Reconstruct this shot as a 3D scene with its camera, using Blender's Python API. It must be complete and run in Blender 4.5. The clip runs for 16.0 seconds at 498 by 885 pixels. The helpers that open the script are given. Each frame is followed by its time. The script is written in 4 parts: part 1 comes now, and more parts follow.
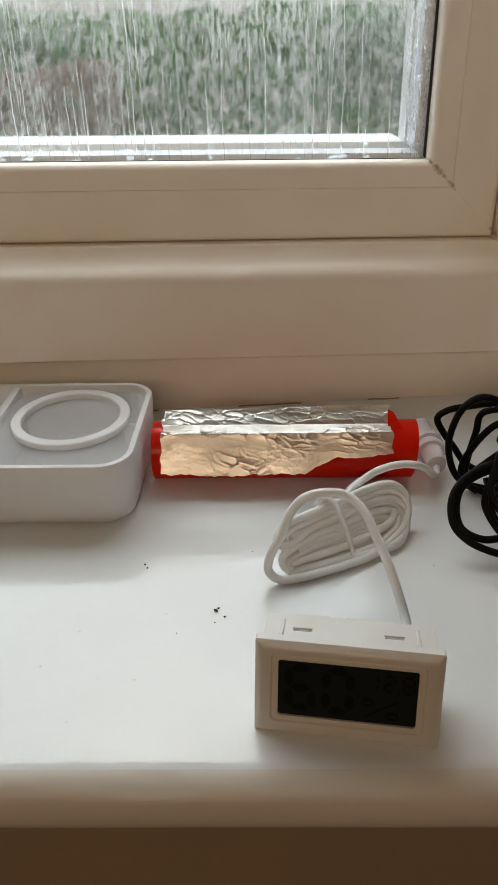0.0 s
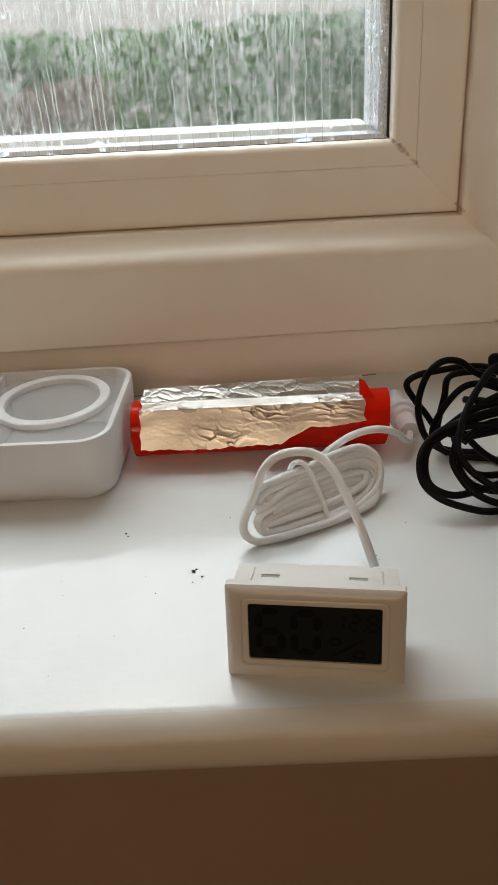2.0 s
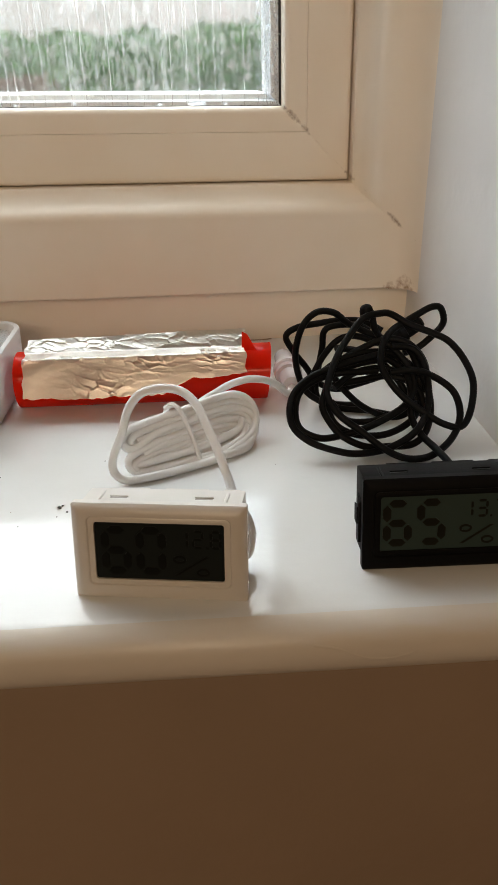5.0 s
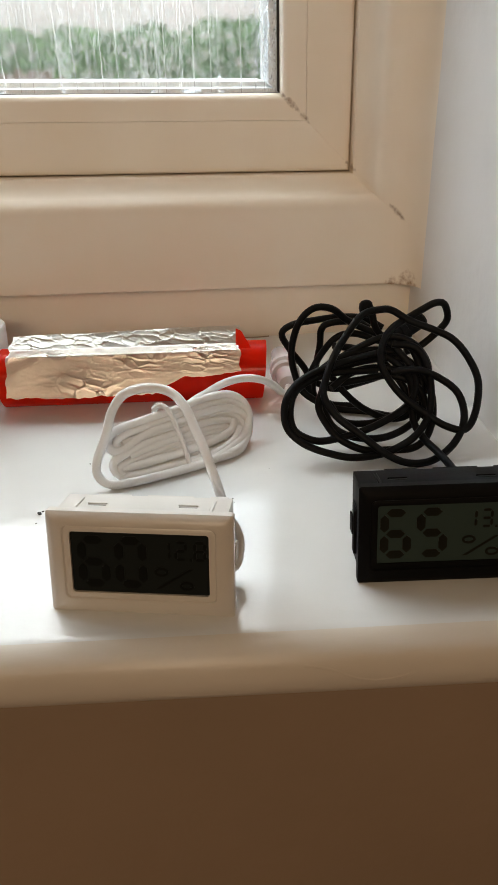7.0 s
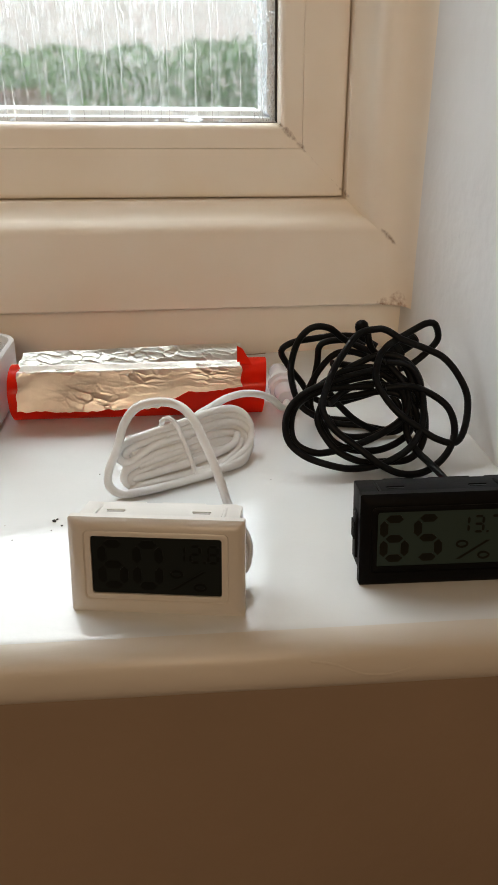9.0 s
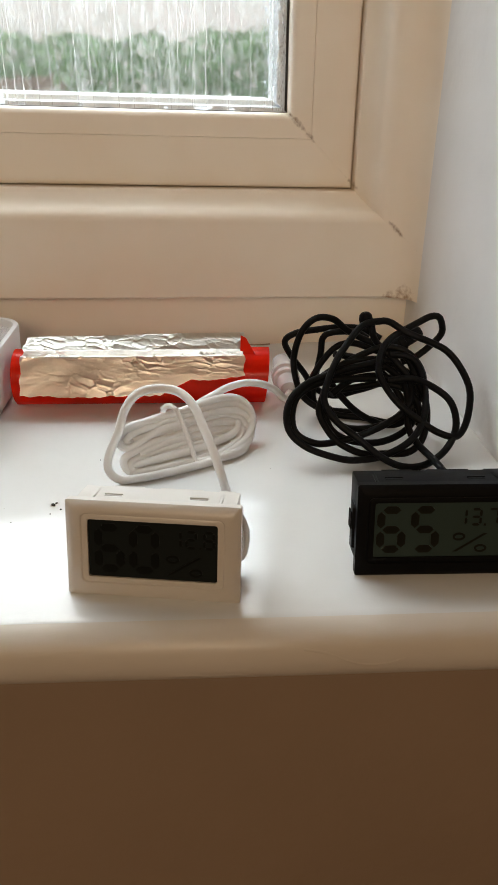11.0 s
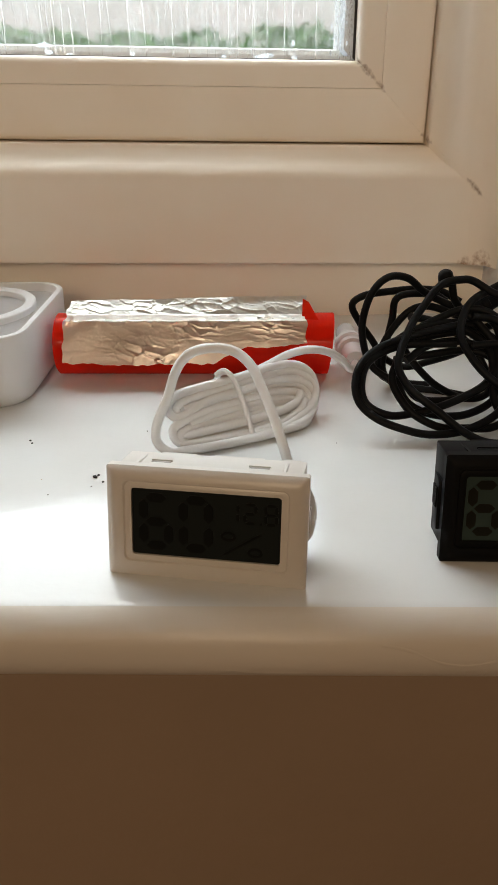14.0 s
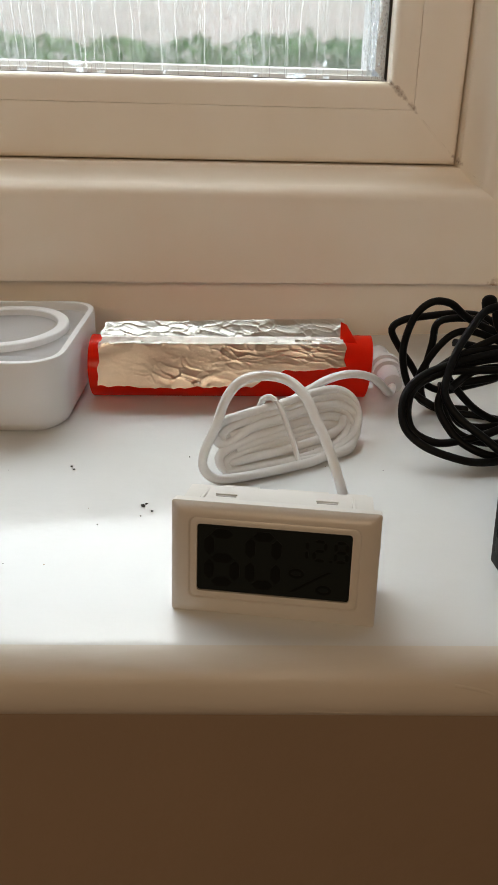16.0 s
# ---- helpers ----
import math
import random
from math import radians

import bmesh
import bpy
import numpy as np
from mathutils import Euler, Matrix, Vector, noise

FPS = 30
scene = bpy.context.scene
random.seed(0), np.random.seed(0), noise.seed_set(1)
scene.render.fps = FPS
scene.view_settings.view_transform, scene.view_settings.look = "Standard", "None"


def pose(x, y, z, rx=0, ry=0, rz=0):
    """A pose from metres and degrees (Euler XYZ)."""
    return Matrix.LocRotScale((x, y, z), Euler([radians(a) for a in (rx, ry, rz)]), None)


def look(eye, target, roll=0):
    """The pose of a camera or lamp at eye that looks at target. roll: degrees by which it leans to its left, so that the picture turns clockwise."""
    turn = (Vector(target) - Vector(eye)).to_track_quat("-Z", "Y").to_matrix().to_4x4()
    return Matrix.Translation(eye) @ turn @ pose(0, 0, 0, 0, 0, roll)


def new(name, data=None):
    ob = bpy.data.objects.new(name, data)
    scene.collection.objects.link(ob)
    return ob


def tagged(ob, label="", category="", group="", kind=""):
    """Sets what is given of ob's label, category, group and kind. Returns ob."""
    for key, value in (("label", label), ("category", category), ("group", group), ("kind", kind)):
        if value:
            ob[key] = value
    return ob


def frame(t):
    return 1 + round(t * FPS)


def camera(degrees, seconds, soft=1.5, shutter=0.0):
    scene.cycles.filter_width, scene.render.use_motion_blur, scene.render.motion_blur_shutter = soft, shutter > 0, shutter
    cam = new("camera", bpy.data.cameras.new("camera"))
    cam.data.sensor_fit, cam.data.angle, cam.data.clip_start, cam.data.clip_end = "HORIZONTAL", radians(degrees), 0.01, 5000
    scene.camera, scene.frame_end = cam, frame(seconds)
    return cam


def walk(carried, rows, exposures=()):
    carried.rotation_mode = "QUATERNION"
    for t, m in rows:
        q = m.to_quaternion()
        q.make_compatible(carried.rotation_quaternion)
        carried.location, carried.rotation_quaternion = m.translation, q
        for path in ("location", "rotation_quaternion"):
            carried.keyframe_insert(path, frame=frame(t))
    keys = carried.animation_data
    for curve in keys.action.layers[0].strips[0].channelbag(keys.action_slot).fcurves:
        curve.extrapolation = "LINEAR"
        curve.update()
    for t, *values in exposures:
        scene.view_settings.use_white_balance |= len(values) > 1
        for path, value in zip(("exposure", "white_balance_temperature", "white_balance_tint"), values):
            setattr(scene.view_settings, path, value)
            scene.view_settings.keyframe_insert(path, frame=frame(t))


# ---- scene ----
cam = camera(37.8, 16.0, soft=1.6)
PATH = [
    (0, (0.089, 0.086, 0.169), (0.162, 1.813, -0.837), -1.8),
    (0.5, (0.095, 0.081, 0.163), (0.191, 1.807, -0.843), -1.7),
    (1, (0.105, 0.082, 0.155), (0.187, 1.816, -0.839), -3.1),
    (1.5, (0.103, 0.074, 0.159), (0.163, 1.812, -0.828), -4.1),
    (2, (0.099, 0.07, 0.159), (0.162, 1.813, -0.82), -4.3),
    (2.5, (0.105, 0.065, 0.156), (0.218, 1.813, -0.809), -3.3),
    (3, (0.118, 0.057, 0.153), (0.313, 1.794, -0.82), -1.9),
    (3.5, (0.121, 0.05, 0.148), (0.329, 1.798, -0.803), -1.7),
    (4, (0.126, 0.046, 0.146), (0.342, 1.794, -0.803), -1.3),
    (4.5, (0.125, 0.048, 0.142), (0.331, 1.791, -0.816), -1.5),
    (7, (0.132, 0.064, 0.133), (0.312, 1.805, -0.835), -1.7),
    (7.5, (0.132, 0.06, 0.146), (0.321, 1.812, -0.8), -1.5),
    (8, (0.124, 0.058, 0.141), (0.334, 1.811, -0.798), -1.1),
    (8.5, (0.123, 0.053, 0.139), (0.35, 1.809, -0.79), -1.0),
    (11, (0.125, 0.051, 0.137), (0.338, 1.801, -0.809), 0.3),
    (11.5, (0.13, 0.043, 0.135), (0.334, 1.8, -0.799), 0.7),
    (12, (0.132, 0.046, 0.127), (0.289, 1.809, -0.806), -0.1),
    (12.5, (0.135, 0.05, 0.121), (0.276, 1.819, -0.803), -0.6),
    (13, (0.135, 0.056, 0.116), (0.248, 1.822, -0.816), -1.2),
    (13.5, (0.126, 0.065, 0.116), (0.218, 1.829, -0.823), -1.0),
    (14, (0.122, 0.072, 0.115), (0.208, 1.831, -0.832), -0.8),
    (14.5, (0.118, 0.073, 0.12), (0.201, 1.836, -0.821), -0.4),
    (15, (0.117, 0.073, 0.119), (0.226, 1.834, -0.822), 0.1),
    (15.5, (0.111, 0.073, 0.12), (0.219, 1.836, -0.819), -0.1),
    (16, (0.103, 0.079, 0.12), (0.226, 1.843, -0.814), -0.0),
]
walk(cam, [(t, look(eye, target, roll)) for t, eye, target, roll in PATH], exposures=[(0.0, 1.45), (2.0, 1.64), (4.0, 1.93), (8.0, 2.04), (13.0, 2.06), (15.0, 1.90), (16.0, 1.85)])

# ---- light: overcast day outside, a warm ceiling lamp in the room ----
world = bpy.data.worlds.new("overcast_sky")
scene.world = world
world.use_nodes = True
wn, wl = world.node_tree.nodes, world.node_tree.links
sky = wn.new("ShaderNodeTexSky")
sky.sky_type, sky.sun_disc = "NISHITA", False
sky.sun_elevation, sky.sun_rotation = radians(56), radians(-9)
sky.air_density, sky.dust_density = 1.0, 1.5
calm = wn.new("ShaderNodeHueSaturation")
calm.inputs["Saturation"].default_value = 0.42
wl.new(sky.outputs["Color"], calm.inputs["Color"])
wl.new(calm.outputs["Color"], wn["Background"].inputs["Color"])
wn["Background"].inputs["Strength"].default_value = 0.105

sun = bpy.data.lights.new("sun", "SUN")
sun.energy, sun.angle, sun.color = 0.94, radians(78), (0.93, 0.98, 1.0)
sun_ob = new("sun", sun)
sun_ob.matrix_world = look((-0.30, 1.89, 2.84), (0, 0, 0))

bulb = bpy.data.lights.new("ceiling_bulb", "POINT")
bulb.energy, bulb.shadow_soft_size, bulb.color = 11.0, 0.42, (1.0, 0.735, 0.48)
bulb_ob = new("ceiling_bulb", bulb)
LAMP = (-0.20, -1.2, 0.86)
bulb_ob.location = LAMP


# ---- materials ----
def mat(name, colour, rough=0.5, metal=0.0, spec=0.5, vary=0.0, scale=40.0, bump=0.0, bump_scale=200.0, tint=None, stretch=(1, 1, 1), coat=0.0, coat_rough=0.05, wear=0.0):
    m = bpy.data.materials.new(name)
    m.use_nodes = True
    n, l = m.node_tree.nodes, m.node_tree.links
    b = n["Principled BSDF"]
    b.inputs["Base Color"].default_value = (*colour, 1)
    b.inputs["Roughness"].default_value = rough
    b.inputs["Metallic"].default_value = metal
    b.inputs["Specular IOR Level"].default_value = spec
    b.inputs["Coat Weight"].default_value = coat
    b.inputs["Coat Roughness"].default_value = coat_rough
    co = n.new("ShaderNodeTexCoord")
    mp = n.new("ShaderNodeMapping")
    mp.inputs["Scale"].default_value = stretch
    l.new(co.outputs["Object"], mp.inputs["Vector"])
    if vary:
        big = n.new("ShaderNodeTexNoise")
        big.inputs["Scale"].default_value, big.inputs["Detail"].default_value = scale, 6
        l.new(mp.outputs["Vector"], big.inputs["Vector"])
        ramp = n.new("ShaderNodeValToRGB")
        ramp.color_ramp.elements[0].position, ramp.color_ramp.elements[1].position = 0.32, 0.68
        other = tint or tuple(c * 0.8 for c in colour)
        ramp.color_ramp.elements[0].color = (*colour, 1)
        ramp.color_ramp.elements[1].color = (*[c + (o - c) * vary for c, o in zip(colour, other)], 1)
        l.new(big.outputs["Fac"], ramp.inputs["Fac"])
        l.new(ramp.outputs["Color"], b.inputs["Base Color"])
        if wear:
            rr = n.new("ShaderNodeMapRange")
            rr.inputs["From Min"].default_value, rr.inputs["From Max"].default_value = 0.35, 0.7
            rr.inputs["To Min"].default_value, rr.inputs["To Max"].default_value = rough, rough + wear
            l.new(big.outputs["Fac"], rr.inputs["Value"])
            l.new(rr.outputs["Result"], b.inputs["Roughness"])
    if bump:
        fine = n.new("ShaderNodeTexNoise")
        fine.inputs["Scale"].default_value, fine.inputs["Detail"].default_value = bump_scale, 4
        l.new(mp.outputs["Vector"], fine.inputs["Vector"])
        bp = n.new("ShaderNodeBump")
        bp.inputs["Strength"].default_value, bp.inputs["Distance"].default_value = 1.0, bump
        l.new(fine.outputs["Fac"], bp.inputs["Height"])
        l.new(bp.outputs["Normal"], b.inputs["Normal"])
    return m


def spots(m, places, colour, size, density=0.5, mitre=None):
    """Grime with a ragged shape round given places, over the paint that is there."""
    n, l = m.node_tree.nodes, m.node_tree.links
    b = n["Principled BSDF"]
    co = n.new("ShaderNodeTexCoord")
    no = n.new("ShaderNodeTexNoise")
    no.inputs["Scale"].default_value, no.inputs["Detail"].default_value = 420.0, 5
    l.new(co.outputs["Object"], no.inputs["Vector"])
    total = None
    for place, reach in places:
        d = n.new("ShaderNodeVectorMath")
        d.operation = "DISTANCE"
        d.inputs[1].default_value = place
        l.new(co.outputs["Object"], d.inputs[0])
        r = n.new("ShaderNodeMapRange")
        r.inputs["From Min"].default_value, r.inputs["From Max"].default_value = 0.0, reach * size
        r.inputs["To Min"].default_value, r.inputs["To Max"].default_value = 1.0, 0.0
        l.new(d.outputs["Value"], r.inputs["Value"])
        if total is None:
            total = r.outputs["Result"]
        else:
            a = n.new("ShaderNodeMath")
            a.operation = "MAXIMUM"
            l.new(total, a.inputs[0]), l.new(r.outputs["Result"], a.inputs[1])
            total = a.outputs["Value"]
    if mitre is not None:
        dot = n.new("ShaderNodeVectorMath")
        dot.operation = "DOT_PRODUCT"
        dot.inputs[1].default_value = (1, 0, 1)
        l.new(co.outputs["Object"], dot.inputs[0])
        off = n.new("ShaderNodeMath")
        off.operation = "SUBTRACT"
        off.inputs[1].default_value = mitre
        l.new(dot.outputs["Value"], off.inputs[0])
        far = n.new("ShaderNodeMath")
        far.operation = "ABSOLUTE"
        l.new(off.outputs["Value"], far.inputs[0])
        band = n.new("ShaderNodeMapRange")
        band.inputs["From Max"].default_value, band.inputs["To Min"].default_value, band.inputs["To Max"].default_value = 0.0042, 1.0, 0.0
        l.new(far.outputs["Value"], band.inputs["Value"])
        keep = n.new("ShaderNodeMath")
        keep.operation = "MULTIPLY"
        l.new(total, keep.inputs[0]), l.new(band.outputs["Result"], keep.inputs[1])
        line = n.new("ShaderNodeMapRange")
        line.inputs["From Max"].default_value, line.inputs["To Min"].default_value, line.inputs["To Max"].default_value = 0.0007, 0.46, 0.0
        l.new(far.outputs["Value"], line.inputs["Value"])
        top = n.new("ShaderNodeMath")
        top.operation = "MAXIMUM"
        l.new(keep.outputs["Value"], top.inputs[0]), l.new(line.outputs["Result"], top.inputs[1])
        total = top.outputs["Value"]
    mul = n.new("ShaderNodeMath")
    mul.operation = "MULTIPLY"
    l.new(total, mul.inputs[0]), l.new(no.outputs["Fac"], mul.inputs[1])
    edge = n.new("ShaderNodeMapRange")
    edge.inputs["From Min"].default_value, edge.inputs["From Max"].default_value = 0.20, 0.42
    edge.inputs["To Max"].default_value = density
    l.new(mul.outputs["Value"], edge.inputs["Value"])
    mix = n.new("ShaderNodeMix")
    mix.data_type = "RGBA"
    old = b.inputs["Base Color"].links
    if old:
        l.new(old[0].from_socket, mix.inputs["A"])
    else:
        mix.inputs["A"].default_value = b.inputs["Base Color"].default_value
    mix.inputs["B"].default_value = (*colour, 1)
    l.new(edge.outputs["Result"], mix.inputs["Factor"])
    l.new(mix.outputs["Result"], b.inputs["Base Color"])


SILL = mat("white_gloss_paint", (0.745, 0.765, 0.765), 0.05, spec=0.55, vary=0.5, scale=26, tint=(0.69, 0.705, 0.70), bump=0.00019, bump_scale=95, stretch=(0.8, 1.2, 4), wear=0.08, coat=0.1, coat_rough=0.03)
# duller worn paint, its colour tanned for warm room light on the nose
NOSE = mat("worn_gloss_paint_warm_lit", (0.70, 0.665, 0.605), 0.30, spec=0.4, vary=0.6, scale=26, tint=(0.62, 0.58, 0.51), bump=0.00025, bump_scale=60, stretch=(0.35, 2.5, 2.5), wear=0.15)
UPVC = mat("cream_upvc", (0.91, 0.845, 0.745), 0.5, spec=0.3, vary=0.5, scale=30, tint=(0.87, 0.775, 0.65), bump=0.00004, bump_scale=90)
UPSTAND = mat("cream_gloss_paint", (0.93, 0.87, 0.77), 0.4, spec=0.4, vary=0.4, scale=30, tint=(0.88, 0.78, 0.65), bump=0.00008, bump_scale=120)
OUTER = mat("outer_white_upvc", (0.87, 0.88, 0.89), 0.35, vary=0.4, scale=60)
PLASTER = mat("white_plaster", (0.79, 0.79, 0.785), 0.6, vary=0.35, scale=18, bump=0.0004, bump_scale=160)
BELOW = mat("tan_wall_paint", (0.37, 0.283, 0.208), 0.42, vary=0.4, scale=9, bump=0.0003, bump_scale=90)
ROOM = mat("brown_room_paint", (0.26, 0.17, 0.105), 0.8, vary=0.3, scale=3)
CEIL = mat("ceiling_paint", (0.66, 0.54, 0.39), 0.9, vary=0.2, scale=3)
FLOORM = mat("brown_carpet", (0.22, 0.13, 0.075), 0.95, vary=0.6, scale=60, bump=0.003, bump_scale=300)
WHITE = mat("white_abs", (0.68, 0.66, 0.62), 0.30, vary=0.2, scale=60, bump=0.00003, bump_scale=900)
BLACK = mat("black_abs", (0.0042, 0.0047, 0.0055), 0.50, spec=0.07, vary=0.4, scale=90, tint=(0.007, 0.0075, 0.0082), bump=0.00003, bump_scale=1200)
WCABLE = mat("white_pvc_cable", (0.78, 0.795, 0.80), 0.42, vary=0.25, scale=120)
BCABLE = mat("black_pvc_cable", (0.0036, 0.0042, 0.005), 0.46, spec=0.12, vary=0.4, scale=200, tint=(0.006, 0.0068, 0.0075), bump=0.00003, bump_scale=1500)
FOIL = mat("crumpled_foil", (0.86, 0.85, 0.81), 0.28, metal=1.0, bump=0.00003, bump_scale=420, vary=0.3, scale=300, wear=0.08)
LCDW = mat("dark_display", (0.0140, 0.0180, 0.0182), 0.30, spec=0.10)
LCDB = mat("grey_green_display", (0.037, 0.058, 0.053), 0.30, spec=0.12, vary=0.3, scale=70)
DIGW = mat("display_segment_black", (0.0078, 0.0092, 0.0092), 0.3, spec=0.10)
DIGB = mat("display_segment_dark", (0.010, 0.011, 0.0085), 0.3, spec=0.2)
SLOT = mat("slot_dark", (0.38, 0.37, 0.34), 0.6)
GRIT = mat("black_grit", (0.015, 0.014, 0.013), 0.8)
DIRT = mat("joint_dirt", (0.30, 0.22, 0.15), 0.8)
GASKET = mat("black_gasket", (0.012, 0.012, 0.013), 0.6)
ALU = mat("spacer_bar_silver", (0.60, 0.64, 0.67), 0.3, metal=0.0, bump=0.0002, bump_scale=500)
GRASS = mat("lawn_green", (0.10, 0.15, 0.06), 0.9, vary=0.7, scale=0.8, tint=(0.16, 0.17, 0.10))
LEAF = mat("hedge_leaf", (0.050, 0.150, 0.042), 0.6, vary=0.7, scale=1.2, tint=(0.22, 0.41, 0.11))
TWIG = mat("dry_brown_stem", (0.34, 0.25, 0.185), 0.9, vary=0.5, scale=4)
PALE = mat("dry_pale_grass", (0.68, 0.56, 0.49), 0.95, vary=0.7, scale=3.0, tint=(0.48, 0.46, 0.38), bump=0.05, bump_scale=9)
GLOBE = mat("opal_glass_shade", (0.85, 0.8, 0.7), 0.3)
MITRE = 0.301                                            # x + z along the mitre of the frame's corner
spots(UPVC, [((0.1905, 0.434, 0.1105), 0.8), ((0.194, 0.43, 0.107), 1.3), ((0.200, 0.427, 0.101), 0.9), ((0.221, 0.424, 0.079), 0.9), ((0.239, 0.405, 0.060), 1.2)], (0.20, 0.11, 0.05), 0.009, 0.75, MITRE)
spots(UPVC, [((0.2490, 0.405, 0.0265), 1.3), ((0.240, 0.405, 0.0262), 0.7)], (0.30, 0.15, 0.05), 0.010, 0.8)

TUBM = bpy.data.materials.new("frosted_plastic")
TUBM.use_nodes = True
b = TUBM.node_tree.nodes["Principled BSDF"]
b.inputs["Base Color"].default_value = (0.88, 0.885, 0.89, 1)
b.inputs["Roughness"].default_value = 0.3
b.inputs["Subsurface Weight"].default_value = 0.35
b.inputs["Subsurface Radius"].default_value = (0.006, 0.006, 0.006)
b.inputs["Transmission Weight"].default_value = 0.28
b.inputs["IOR"].default_value = 1.3

RED = bpy.data.materials.new("red_clear_plastic")
RED.use_nodes = True
wt = RED.node_tree
b = wt.nodes["Principled BSDF"]
b.inputs["Base Color"].default_value = (0.86, 0.032, 0.010, 1)
b.inputs["Roughness"].default_value = 0.08
b.inputs["Transmission Weight"].default_value = 0.4
b.inputs["IOR"].default_value = 1.35
glow, rmix = wt.nodes.new("ShaderNodeBsdfTranslucent"), wt.nodes.new("ShaderNodeMixShader")
glow.inputs["Color"].default_value, rmix.inputs["Fac"].default_value = (0.97, 0.075, 0.02, 1), 0.46
wt.links.new(b.outputs["BSDF"], rmix.inputs[1]), wt.links.new(glow.outputs["BSDF"], rmix.inputs[2])
wt.links.new(rmix.outputs["Shader"], wt.nodes["Material Output"].inputs["Surface"])

CLEARPL = bpy.data.materials.new("thin_clear_plastic")
CLEARPL.use_nodes = True
n_ = CLEARPL.node_tree.nodes
thin, shine, blend = n_.new("ShaderNodeBsdfTransparent"), n_.new("ShaderNodeBsdfPrincipled"), n_.new("ShaderNodeMixShader")
shine.inputs["Base Color"].default_value, shine.inputs["Roughness"].default_value = (0.8, 0.81, 0.83, 1), 0.15
blend.inputs["Fac"].default_value = 0.16
CLEARPL.node_tree.links.new(thin.outputs["BSDF"], blend.inputs[1])
CLEARPL.node_tree.links.new(shine.outputs["BSDF"], blend.inputs[2])
CLEARPL.node_tree.links.new(blend.outputs["Shader"], n_["Material Output"].inputs["Surface"])

PROBE = bpy.data.materials.new("milky_clear_plastic")
PROBE.use_nodes = True
b = PROBE.node_tree.nodes["Principled BSDF"]
b.inputs["Base Color"].default_value = (0.93, 0.92, 0.94, 1)
b.inputs["Roughness"].default_value = 0.2
b.inputs["Transmission Weight"].default_value = 0.5
b.inputs["IOR"].default_value = 1.3

WATER = bpy.data.materials.new("water")
WATER.use_nodes = True
wt = WATER.node_tree
b = wt.nodes["Principled BSDF"]
haze, wmix = wt.nodes.new("ShaderNodeBsdfTranslucent"), wt.nodes.new("ShaderNodeMixShader")
haze.inputs["Color"].default_value, wmix.inputs["Fac"].default_value = (0.97, 0.97, 0.93, 1), 0.28
wt.links.new(b.outputs["BSDF"], wmix.inputs[1]), wt.links.new(haze.outputs["BSDF"], wmix.inputs[2])
wt.links.new(wmix.outputs["Shader"], wt.nodes["Material Output"].inputs["Surface"])
b.inputs["Base Color"].default_value = (1, 1, 1, 1)
b.inputs["Roughness"].default_value = 0.05
b.inputs["Transmission Weight"].default_value = 1.0
b.inputs["IOR"].default_value = 1.33


MISTW = bpy.data.materials.new("cloudy_water")
MISTW.use_nodes = True
wt = MISTW.node_tree
haze, wclear, wmix = wt.nodes.new("ShaderNodeBsdfTranslucent"), wt.nodes.new("ShaderNodeBsdfTransparent"), wt.nodes.new("ShaderNodeMixShader")
haze.inputs["Color"].default_value, wmix.inputs["Fac"].default_value = (0.88, 0.95, 1.0, 1), 0.26
wt.links.new(wclear.outputs["BSDF"], wmix.inputs[1]), wt.links.new(haze.outputs["BSDF"], wmix.inputs[2])
wt.links.new(wmix.outputs["Shader"], wt.nodes["Material Output"].inputs["Surface"])


